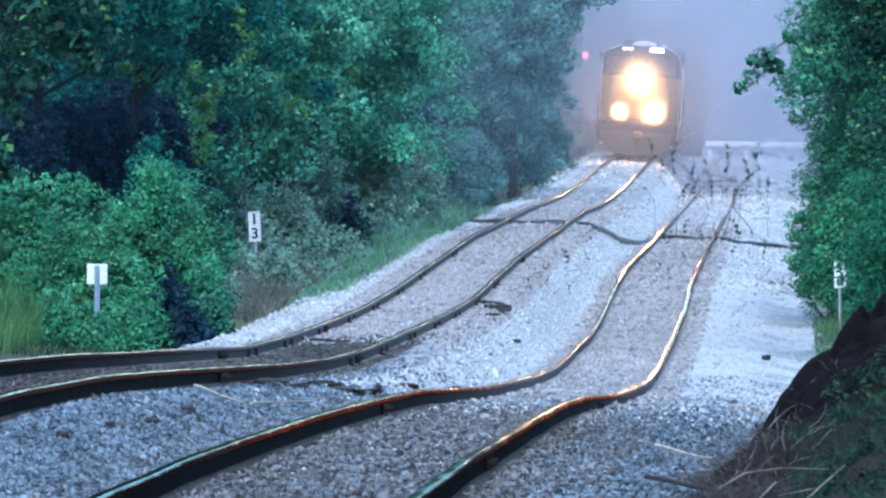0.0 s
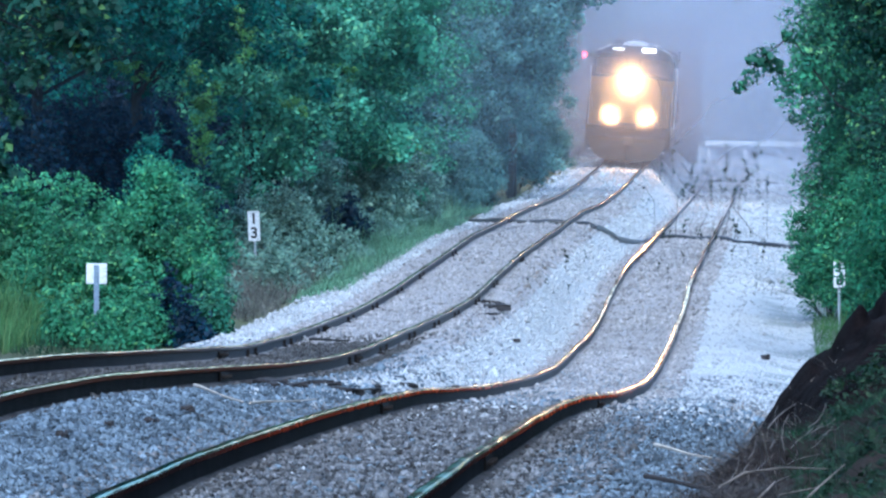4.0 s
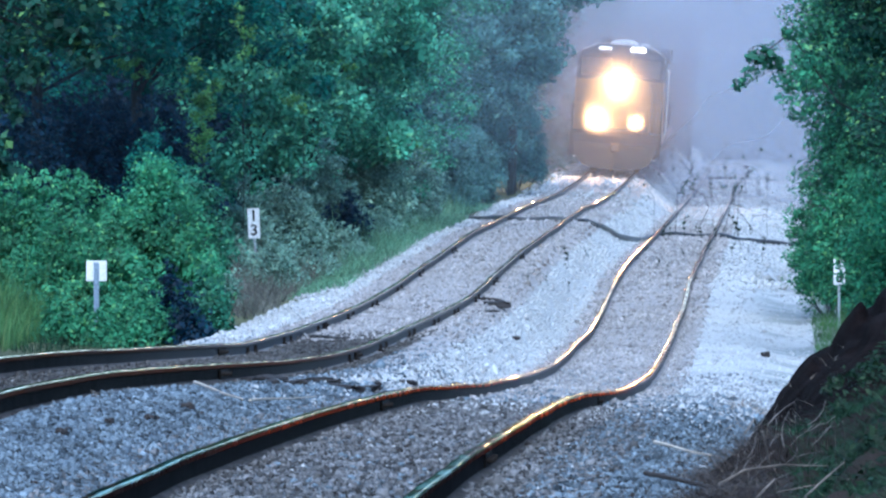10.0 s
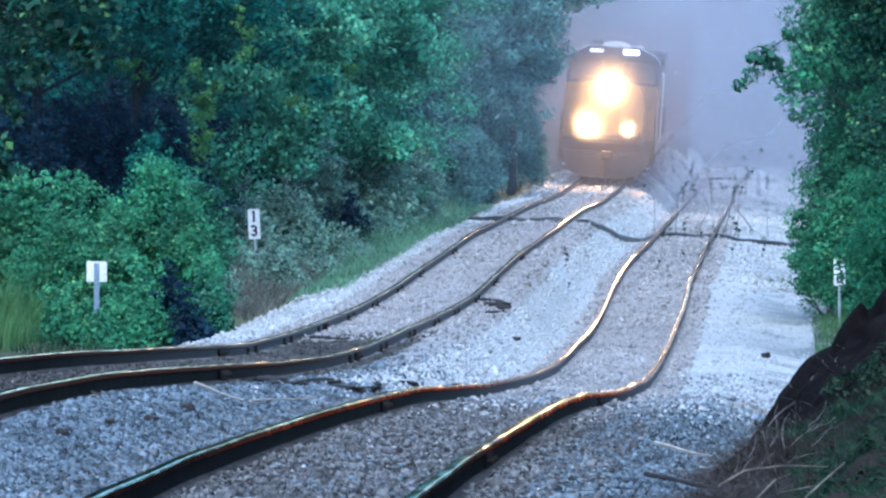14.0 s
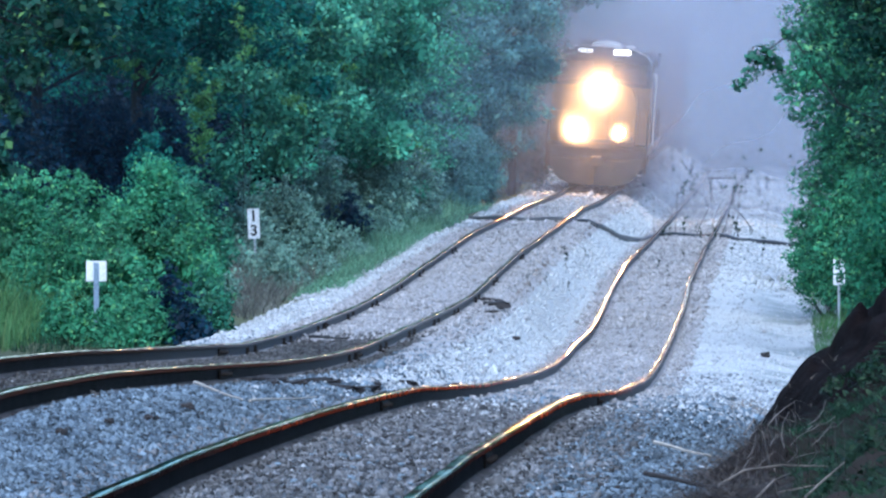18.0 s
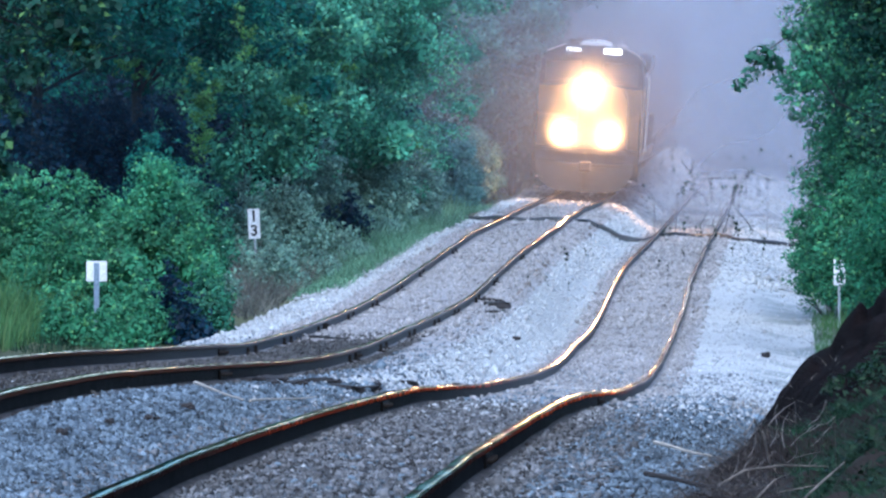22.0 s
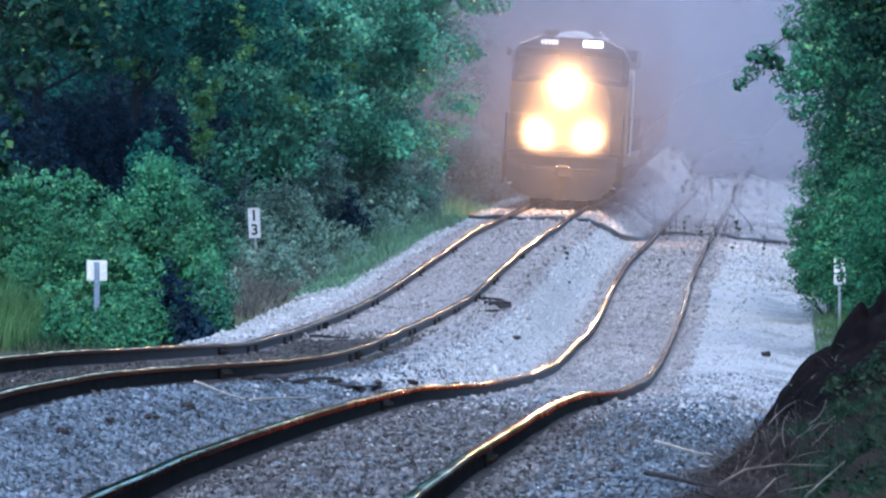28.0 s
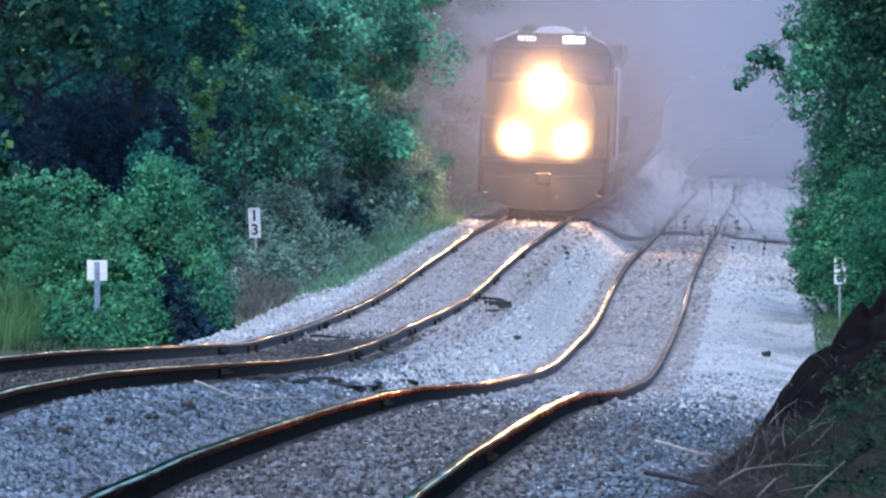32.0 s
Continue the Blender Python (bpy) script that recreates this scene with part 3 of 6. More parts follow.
def tree(name, x, y, height, crown_lo, spread, material, label, category, seed, clumps=150, per=90, leaf=(0.13, 0.075), lean=0.0, clump_r=0.45, stretch=1.0, bare=0.0):
    """A tapered trunk with limbs and a crown of leaf clumps hung on the limbs' ends. crown_lo: height at which leaves begin."""
    rng = np.random.RandomState(seed)
    z0 = float(ground_z(np.array(x), np.array(y))) - 0.1
    th = thing(name, pose(x, y, z0), label, category, "", "")
    bm = bmesh.new()
    r0 = 0.03 + height * 0.010
    p = Vector((0, 0, 0))
    pts = [p.copy()]
    for i in range(6):
        p = p + Vector((rng.normal() * 0.12 + lean * height / 6, rng.normal() * 0.12, height * 0.85 / 6))
        pts.append(p.copy())
    for i in range(6):
        rod(bm, pts[i], pts[i + 1] + Vector((0, 0, 0.02)), r0 * (1 - i / 7), 8, r0 * (1 - (i + 1) / 7))
    # boughs in an uneven ellipsoid, each carrying a flattened, drooping mass of leaf clumps with gaps between the masses
    nb = max(8, clumps // 8)
    cz, rz = (height + crown_lo) / 2, (height - crown_lo) / 2
    u = rng.normal(size=(nb, 3))
    u /= np.linalg.norm(u, axis=1, keepdims=True)
    rad = rng.uniform(0.45, 1.0, nb) ** 0.6
    lump = 1 + 0.2 * np.sin(u[:, 0] * 5 + seed) * np.cos(u[:, 2] * 4 + seed * 2) + rng.normal(size=nb) * 0.1
    bc = np.stack([u[:, 0] * rad * lump * spread + lean * height * 0.5, u[:, 1] * rad * lump * spread * stretch, cz + u[:, 2] * rad * lump * rz], -1)
    which = rng.randint(0, nb, clumps)
    off = rng.normal(size=(clumps, 3)) * np.array([0.27, 0.27, 0.19]) * spread * rng.uniform(0.5, 1.1, nb)[which][:, None]
    c = bc[which] + off
    c[:, 2] -= 0.35 * (off[:, 0] ** 2 + off[:, 1] ** 2) / (0.3 * spread)
    keep = c[:, 2] > crown_lo * 0.85
    c = c[keep]
    radii = clump_r * rng.uniform(0.6, 1.35, len(c))
    part("trunk", bm, M_BARK, th)
    for q in c[:: max(1, len(c) // 18)]:
        bm = bmesh.new()
        k = min(5, max(0, int((q[2] - 0.25 * abs(q[0])) / (height * 0.85) * 6)))
        a = pts[k]
        m = (a + Vector(q)) / 2 + Vector((0, 0, 0.15))
        rod(bm, a, m, r0 * 0.3, 5, r0 * 0.2)
        rod(bm, m, q, r0 * 0.2, 5, r0 * 0.06)
        part("limb", bm, M_BARK, th)
    if material is M_LEAF_DEEP_SHADE:
        per, leaf = int(per * 0.6), (leaf[0] * 1.25, leaf[1] * 1.25)
    # the tops of tall crowns carry fewer, larger leaves
    high = c[:, 2] + z0 > EYE + 0.0206 * y + 0.9
    v, f = clump_leaves(rng, c[~high], radii[~high], per, *leaf)
    if high.any():
        v2, f2 = clump_leaves(rng, c[high], radii[high], max(8, int(per * 0.35)), leaf[0] * 1.6, leaf[1] * 1.6)
        v, f = np.concatenate([v, v2]), np.concatenate([f, f2 + len(v)])
    crown = new("crown", raw_mesh("crown", v, f, material))
    crown.parent = th
    tagged(crown, "crown of small leaves with gaps")
    return th


def bush(x, y, w, h, material, label, seed, clumps=90, per=80, leaf=(0.085, 0.05), depth=0.8, name="bush"):
    """Many thin stems from the ground, leaf clumps along them, uneven outline."""
    rng = np.random.RandomState(seed)
    z0 = float(ground_z(np.array(x), np.array(y))) - 0.1
    th = thing(name, pose(x, y, z0), label, "bush", "", "")
    c = np.zeros((clumps, 3))
    ang, rr = rng.uniform(0, 6.283, clumps), rng.uniform(0, 1, clumps) ** 0.5
    c[:, 0], c[:, 1] = np.cos(ang) * rr * w, np.sin(ang) * rr * w * depth
    top = h * (1 - 0.55 * rr ** 2) * (1 + 0.18 * np.sin(ang * 3 + seed) + rng.normal(size=clumps) * 0.08)
    c[:, 2] = np.maximum(0.12, top * rng.uniform(0.12, 1.0, clumps) ** 0.6)
    for q in c[:: max(1, clumps // 10)]:
        bm = bmesh.new()
        rod(bm, (q[0] * 0.3, q[1] * 0.3, 0), q, 0.018, 5, 0.005)
        part("stem", bm, M_BARK, th)
    shoots = []
    for _q in range(int(6 + 14 * w)):
        a, r = rng.uniform(0, 6.283), rng.uniform(0, 0.95)
        b = np.array([math.cos(a) * r * w, math.sin(a) * r * w * depth, h * (1 - 0.55 * r * r) * 0.95])
        tilt = np.array([rng.normal() * 0.3, rng.normal() * 0.2, 1.0]) * rng.uniform(0.10, 0.22)
        shoots += [b + tilt * k for k in range(3)]
    sv, sf = clump_leaves(rng, np.array(shoots), np.full(len(shoots), 0.09), 14, leaf[0] * 0.95, leaf[1] * 0.8)
    if material is M_LEAF_DEEP_SHADE:
        per, leaf = 42, (leaf[0] * 1.35, leaf[1] * 1.35)
    v, f = clump_leaves(rng, c, 0.26 * rng.uniform(0.6, 1.4, clumps), per, *leaf)
    v, f = np.concatenate([v, sv]), np.concatenate([f, sf + len(v)])
    ob = new("foliage", raw_mesh("foliage", v, f, material))
    ob.parent = th
    return th


def ux(u, d):
    """Sideways place at distance d of a line of sight u units to the right of the view's left edge."""
    return (u - 784) * d / 12000


def build_woods():
    T, S = "tall roadside tree with dense green leaves hung down to the scrub", "tree"
    # the wood beyond the far track, from near to far
    tree("tree", ux(-150, 80), 80, 8.0, 3.8, 2.0, M_LEAF_BROAD, "broad-leaved tree with large yellow-green leaves on low boughs", S, 11, 340, 120, (0.10, 0.07))
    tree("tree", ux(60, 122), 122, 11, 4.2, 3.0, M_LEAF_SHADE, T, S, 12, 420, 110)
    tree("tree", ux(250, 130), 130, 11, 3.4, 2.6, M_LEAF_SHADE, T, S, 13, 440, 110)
    tree("tree", ux(420, 138), 138, 11, 1.2, 2.2, M_LEAF_BRIGHT, T, S, 14, 460, 110)
    tree("tree", ux(560, 150), 150, 11, 0.5, 2.4, M_LEAF_BRIGHT, T, S, 15, 480, 110)
    tree("tree", ux(650, 166), 166, 12, 0.5, 2.4, M_LEAF_BRIGHT, "vine-covered tree with bright green leaves at the wood's edge", S, 16, 520, 110)
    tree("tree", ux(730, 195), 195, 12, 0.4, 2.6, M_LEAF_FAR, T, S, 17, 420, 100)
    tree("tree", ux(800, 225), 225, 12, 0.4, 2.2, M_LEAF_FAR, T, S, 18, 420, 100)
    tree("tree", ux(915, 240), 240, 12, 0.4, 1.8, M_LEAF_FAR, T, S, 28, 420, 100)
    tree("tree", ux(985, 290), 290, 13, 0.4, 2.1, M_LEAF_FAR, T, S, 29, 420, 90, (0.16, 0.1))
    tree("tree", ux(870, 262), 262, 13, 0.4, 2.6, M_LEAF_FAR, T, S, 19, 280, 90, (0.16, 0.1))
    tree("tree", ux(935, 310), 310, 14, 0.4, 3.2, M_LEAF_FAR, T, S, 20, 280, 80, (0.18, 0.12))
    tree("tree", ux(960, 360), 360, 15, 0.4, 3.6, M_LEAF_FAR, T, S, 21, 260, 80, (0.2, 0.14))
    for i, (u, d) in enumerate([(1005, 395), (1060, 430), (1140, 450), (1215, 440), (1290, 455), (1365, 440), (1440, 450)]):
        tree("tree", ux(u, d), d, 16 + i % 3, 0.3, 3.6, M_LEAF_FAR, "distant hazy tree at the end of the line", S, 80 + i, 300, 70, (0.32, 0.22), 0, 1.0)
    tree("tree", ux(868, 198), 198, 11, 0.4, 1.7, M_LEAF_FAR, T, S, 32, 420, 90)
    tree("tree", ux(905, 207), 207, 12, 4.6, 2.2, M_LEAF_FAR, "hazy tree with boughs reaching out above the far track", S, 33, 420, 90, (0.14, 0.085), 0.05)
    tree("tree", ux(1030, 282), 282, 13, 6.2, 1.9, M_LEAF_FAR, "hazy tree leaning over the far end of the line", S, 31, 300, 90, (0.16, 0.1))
    # low boughs of the broad-leaved tree
    rng = np.random.RandomState(78)
    host = [o for o in bpy.data.objects if o.get("label", "").startswith("broad-leaved")][0]
    hx, hz = ux(-150, 80), gz(ux(-150, 80), 80) - 0.1
    for u, v, r in ((28, 85, 0.2), (34, 125, 0.22), (10, 165, 0.2), (22, 195, 0.13), (118, 32, 0.15), (148, 68, 0.15), (158, 98, 0.1), (4, 268, 0.12), (14, 305, 0.12), (90, 60, 0.15), (72, 110, 0.12)):
        c = Vector((ux(u, 80) - hx, rng.uniform(-0.6, -0.2), EYE - (v - 247) * 80 / 12000 - hz))
        bm = bmesh.new()
        rod(bm, (0, 0, c.z + 0.9), c * 0.6 + Vector((0, 0, 0.4 * c.z + 0.35)), 0.02, 6, 0.014)
        rod(bm, c * 0.6 + Vector((0, 0, 0.4 * c.z + 0.35)), c, 0.014, 6, 0.006)
        part("bough", bm, M_BARK, host)
        vv, ff = clump_leaves(rng, np.array([c + Vector(rng.normal(size=3)) * r * 0.6 for _q in range(5)]), np.full(5, r * 0.8), 16, 0.12, 0.085)
        ob = new("bough_leaves", raw_mesh("bough_leaves", vv, ff, M_LEAF_BROAD))
        ob.parent = host
    # a darker row behind, the wood's inner shade put into its leaf colour
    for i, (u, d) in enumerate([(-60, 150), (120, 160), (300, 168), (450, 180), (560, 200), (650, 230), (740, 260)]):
        tree("tree", ux(u, d), d, 12 + i % 3, 0.6, 3.0, M_LEAF_DEEP_SHADE, "shaded tree deep in the wood", S, 40 + i, 380, 80, (0.2, 0.13), 0, 0.65)
    # added out of view so that its canopy darkens the gap below
    tree("tree", ux(-60, 117), 117, 13, 6.4, 3.2, M_LEAF_DEEP_SHADE, "unseen tall tree added to shade the gap in the wood", S, 30, 420, 80, (0.2, 0.13), 0, 0.65)
    # right-hand side
    tree("tree", ux(1580, 122), 122, 8.5, 0.25, 1.55, M_LEAF_LIGHT, "leafy tree beside the near track with light green leaves", S, 22, 620, 170, (0.09, 0.05))
    tree("tree", ux(1670, 108), 108, 9.5, 3.4, 1.7, M_LEAF_BROAD, "tree with a bough reaching over the near track", S, 23, 440, 150, (0.095, 0.055))
    tree("tree", ux(1632, 113), 113, 3.2, 0.3, 0.95, M_LEAF_LIGHT, "young leafy tree with light green leaves beside the near track", S, 34, 300, 120, (0.085, 0.048))
    tree("tree", ux(1640, 140), 140, 10, 0.3, 1.8, M_LEAF, T, S, 24, 300, 100)
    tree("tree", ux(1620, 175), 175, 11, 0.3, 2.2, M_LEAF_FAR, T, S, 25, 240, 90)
    rng = np.random.RandomState(77)
    bx, by = ux(1670, 108), 108.0
    bz = gz(bx, by) - 0.1
    host = [o for o in bpy.data.objects if o.name.startswith("tree") and o.get("label", "") == "tree with a bough reaching over the near track"][0]
    cs = []
    for u, v in ((1440, 60), (1400, 60), (1370, 112), (1345, 100), (1330, 132), (1310, 150), (1390, 180), (1412, 150), (1362, 84), (1405, 205), (1425, 110), (1440, 180), (1385, 140)):
        cs.append((ux(u, 108) - bx, rng.uniform(-0.3, 0.3), 1.6 + (247 - v) * 108 / 12000 - bz))
    bm = bmesh.new()
    chain = [(0.1, 0, 3.2), (cs[0][0] + 0.4, 0, 4.0), cs[1], cs[3], cs[5]]
    for a, b in zip(chain, chain[1:]):
        rod(bm, a, b, 0.014, 6, 0.009)
    part("bough", bm, M_BARK, host)
    v, f = clump_leaves(rng, np.array(cs), rng.uniform(0.14, 0.26, len(cs)), 55, 0.11, 0.065)
    ob = new("bough_leaves", raw_mesh("bough_leaves", v, f, M_LEAF))
    ob.parent = host
    # trees added with their canopies above the view, unseen, to shade the bank
    tree("tree", 8.6, 46, 10.5, 4.0, 4.4, M_LEAF_DEEP_SHADE, "unseen spreading tree added to shade the earth bank and near ballast", S, 26, 420, 70, (0.2, 0.13), 0, 0.6)
    tree("tree", 8.2, 30, 10.0, 4.2, 4.2, M_LEAF_DEEP_SHADE, "unseen spreading tree added to shade the earth bank and near ballast", S, 27, 380, 70, (0.2, 0.13), 0, 0.6)
    # scrub
    B = "dense green scrub bush beside the track"
    # the blue-black bushes fill dark gaps, their shade painted into the leaves
    for i, (u, d, w, h, m) in enumerate([
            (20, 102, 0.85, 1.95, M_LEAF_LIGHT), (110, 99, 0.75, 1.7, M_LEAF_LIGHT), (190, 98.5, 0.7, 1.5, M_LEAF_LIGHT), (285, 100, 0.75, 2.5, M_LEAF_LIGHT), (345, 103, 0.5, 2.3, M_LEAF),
            (230, 100, 0.6, 1.9, M_LEAF_LIGHT), (365, 97, 0.36, 0.8, M_LEAF), (300, 97, 0.4, 0.9, M_LEAF_DEEP_SHADE), (105, 93.5, 0.36, 0.6, M_LEAF_LIGHT), (228, 94, 0.36, 0.7, M_LEAF_LIGHT), (172, 93.4, 0.26, 0.35, M_LEAF_LIGHT), (458, 122, 0.30, 0.42, M_LEAF_SCRUB), (260, 96, 0.35, 0.8, M_LEAF_LIGHT), (-60, 108, 1.2, 2.2, M_LEAF), (1080, 425, 3, 3.5, M_LEAF_FAR), (1180, 428, 3, 3.2, M_LEAF_FAR), (1280, 424, 3, 3.6, M_LEAF_FAR), (1380, 428, 3, 3.4, M_LEAF_FAR), (130, 105, 0.9, 2.05, M_LEAF_LIGHT), (455, 128, 0.6, 0.9, M_LEAF_SCRUB), (505, 132, 0.8, 1.5, M_LEAF_SCRUB), (575, 140, 0.8, 1.8, M_LEAF_SCRUB),
            (660, 150, 0.9, 2.2, M_LEAF_SCRUB), (720, 156, 0.8, 2.0, M_LEAF_SCRUB), (270, 119, 0.55, 2.5, M_LEAF_SHADE), (200, 126, 1.2, 2.9, M_LEAF_DEEP_SHADE), (290, 127, 1.0, 2.9, M_LEAF_DEEP_SHADE), (60, 119, 0.9, 2.9, M_LEAF_DEEP_SHADE), (120, 124, 1.0, 2.9, M_LEAF_DEEP_SHADE), (430, 134, 0.6, 1.3, M_LEAF_SCRUB), (60, 142, 1.5, 3.6, M_LEAF_DEEP_SHADE), (180, 145, 1.5, 3.8, M_LEAF_DEEP_SHADE), (300, 148, 1.5, 3.8, M_LEAF_DEEP_SHADE), (390, 152, 1.4, 3.8, M_LEAF_DEEP_SHADE), (480, 158, 1.4, 3.8, M_LEAF_DEEP_SHADE), (790, 176, 0.9, 2.3, M_LEAF_FAR), (835, 192, 0.8, 2.2, M_LEAF_FAR),
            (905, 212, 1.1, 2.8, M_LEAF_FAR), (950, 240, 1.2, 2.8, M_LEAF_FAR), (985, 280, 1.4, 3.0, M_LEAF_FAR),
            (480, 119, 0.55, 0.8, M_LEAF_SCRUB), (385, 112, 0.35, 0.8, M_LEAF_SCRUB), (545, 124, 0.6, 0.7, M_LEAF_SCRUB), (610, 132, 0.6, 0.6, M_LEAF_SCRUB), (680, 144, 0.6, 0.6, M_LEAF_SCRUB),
            (612, 139, 0.45, 1.15, M_LEAF_DEEP_SHADE), (335, 95, 0.3, 0.55, M_LEAF_DEEP_SHADE), (1566, 113, 0.4, 0.9, M_LEAF_LIGHT), (1570, 106, 0.45, 0.8, M_LEAF_LIGHT), (1480, 124, 0.6, 1.9, M_LEAF_LIGHT), (1578, 118, 0.6, 1.3, M_LEAF), (1520, 121.5, 0.7, 2.9, M_LEAF_LIGHT), (1440, 134, 0.5, 1.9, M_LEAF_LIGHT)]):
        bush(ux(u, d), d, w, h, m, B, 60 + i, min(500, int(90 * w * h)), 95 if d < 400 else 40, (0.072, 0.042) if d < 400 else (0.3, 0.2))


def vine(d, path, seed, width):
    """A creeper hanging in front of the wood: a stem from the ground and a curtain of small yellow-green leaves."""
    rng = np.random.RandomState(seed)
    pts = [Vector((ux(u, d), d, EYE - (v - 247) * d / 12000)) for u, v in path]
    x0 = pts[-1].x
    base = Vector((x0, d, gz(x0, d) - 0.05))
    th = thing("hanging_vine", pose(*base), "yellow-green creeper hanging down in front of the wood", "vine", "creepers on the wood")
    rel = [p - base for p in pts] + [Vector((0, 0, 0))]
    bm = bmesh.new()
    for a, b in zip(rel, rel[1:]):
        rod(bm, a, b, 0.006, 5)
    part("stem", bm, M_BARK, th)
    c = []
    for a, b in zip(rel[:-1], rel[1:-1]):
        for f in np.linspace(0, 1, max(3, int((b - a).length / 0.07))):
            q = a.lerp(b, f)
            c.append((q.x + rng.normal() * width, q.y - 0.25 + rng.normal() * 0.12, q.z + rng.normal() * 0.06))
    v, f = clump_leaves(rng, np.array(c), rng.uniform(0.07, 0.17, len(c)), 26, 0.09, 0.035)
    ob = new("foliage", raw_mesh("foliage", v, f, M_VINE))
    ob.parent = th


build_woods()
for _k, (_d, _path, _w) in enumerate([(124, [(362, 165), (357, 215), (350, 288)], 0.09), (124, [(378, 150), (372, 205), (362, 250)], 0.07), (126, [(205, 118), (235, 112), (268, 140)], 0.08),
                                      (128, [(425, 20), (440, 70), (432, 95)], 0.09), (134, [(498, 178), (520, 172), (538, 200)], 0.06), (158, [(712, 268), (742, 262), (752, 296)], 0.08),
                                      (128, [(350, 110), (335, 140), (318, 175)], 0.10), (140, [(560, 85), (590, 95), (615, 130)], 0.09)]):
    vine(_d, _path, 300 + _k, _w)


# ---- signs beside the line
def build_signs():
    def upright(d, u, zt, label, name, w, h):
        x = ux(u, d)
        z0 = float(ground_z(np.array(x), np.array(d)))
        th = thing(name, pose(x, d, z0), label, "sign")
        return th, zt - z0

    th, top = upright(95.0, 171, 1.6 - (463 - 247) * 95 / 12000, "square white sign on a galvanised post, seen from behind", "trackside_sign", 0.28, 0.28)
    bm = bmesh.new()
    box(bm, (0, 0.02, top - 0.14), (0.285, 0.006, 0.285), 0)
    part("sign_plate", bm, M_WHITE, th)
    bm = bmesh.new()
    for sx in (-0.028, 0.028):
        box(bm, (sx, 0, (top - 0.3) / 2 + 0.12), (0.02, 0.012, top + 0.02), 0.003)
    box(bm, (0, 0.012, top / 2 - 0.03), (0.04, 0.004, top + 0.02), 0)
    part("post", bm, M_POST, th, "blue-grey steel post")

    def digits(th, top, d, text, w, h, name):
        bm = bmesh.new()
        box(bm, (0, 0.0, top - h / 2), (w, 0.008, h), 0)
        plate = part("number_plate", bm, M_WHITE, th)
        for i, ch in enumerate(text):
            cu = bpy.data.curves.new("digit", "FONT")
            cu.body, cu.size, cu.align_x, cu.align_y, cu.extrude, cu.offset = ch, h * 0.5, "CENTER", "CENTER", 0.001, 0.008
            ob = bpy.data.objects.new("digit", cu)
            me = bpy.data.meshes.new_from_object(ob)
            me.materials.append(M_BLACK)
            o2 = new("digit", me)
            o2.parent = plate
            o2.matrix_local = pose(0, -0.007, top - h * (0.26 + 0.48 * i), 90, 0, 0)
        bm = bmesh.new()
        rod(bm, (0, 0.03, -0.3), (0, 0.03, top - 0.05), 0.025, 8)
        part("post", bm, M_GALV, th)

    th, top = upright(125.0, 454, 1.6 - (370 - 247) * 125 / 12000, "narrow white milepost plate with black figures", "milepost", 0, 0)
    digits(th, top, 125, "13", 0.22, 0.55, "milepost")
    th.matrix_world = th.matrix_world @ pose(0, 0, 0, 0, -2.5, 0)
    th, top = upright(119.0, 1486, 1.6 - (459 - 247) * 119 / 12000, "white milepost plate half hidden in leaves", "milepost", 0, 0)
    digits(th, top, 119, "13", 0.2, 0.46, "milepost")


build_signs()


# ---- ties, joint bars and loose stone
def build_ties(th, track):
    rng = random.Random(7 if track == "A" else 8)
    meshes = []
    for k in range(4):
        bm = bmesh.new()
        box(bm, (0, 0, -0.08), (2.5, 0.21, 0.17), 0.012)
        for v in bm.verts:
            v.co += Vector((rng.uniform(-0.03, 0.03), rng.uniform(-0.012, 0.012), rng.uniform(-0.012, 0.008)))
        me = bpy.data.meshes.new("tie")
        bm.to_mesh(me)
        bm.free()
        me.materials.append(M_TIE)
        meshes.append(me)
    d = 30.0
    n = 0
    while d < 182 and n < 290:
        o = new("tie", meshes[rng.randrange(4)])
        o.parent = th
        off = rng.uniform(-0.06, 0.06)
        lean = float(rail_z(track, d, -1) - rail_z(track, d, 1))
        o.matrix_local = pose(track_x(track, d, off), d, float(rail_z(track, d)) - 0.20 - rng.uniform(0.0, 0.03), 0, math.degrees(lean / 1.5), -TURN + rng.uniform(-2, 2))
        d += 0.52 + rng.uniform(-0.04, 0.05)
        n += 1


def joint_bar(th, track, side, d):
    """Bolted bar on the web of a rail, on the side that faces the camera."""
    x, z = track_x(track, d, side * GAUGE), float(rail_z(track, d, side))
    dz = float(rail_z(track, d + 0.5, side)) - float(rail_z(track, d - 0.5, side))
    bm = bmesh.new()
    box(bm, (0, 0, 0), (0.02, 0.9, 0.085), 0.006)
    bar = part("joint_bar", bm, M_JOINT, th)
    bar.matrix_local = pose(x + 0.024, d, z - 0.095, math.degrees(math.atan(dz)), 0, -TURN)
    for k in range(6):
        bm = bmesh.new()
        rod(bm, (0, 0, 0), (0.035, 0, 0), 0.018, 6)
        b = part("bolt", bm, M_JOINT, bar)
        b.matrix_local = pose(0.008, -0.375 + 0.15 * k, 0)


for _t, _th in (("A", TRACK_A), ("B", TRACK_B)):
    build_ties(_th, _t)
for _s, _d in ((-1, 78.5), (1, 79.5), (-1, 96.0), (1, 60.5)):
    joint_bar(TRACK_A, "A", _s, _d)
for _s, _d in ((-1, 56.0), (1, 41.0), (1, 66.0)):
    joint_bar(TRACK_B, "B", _s, _d)


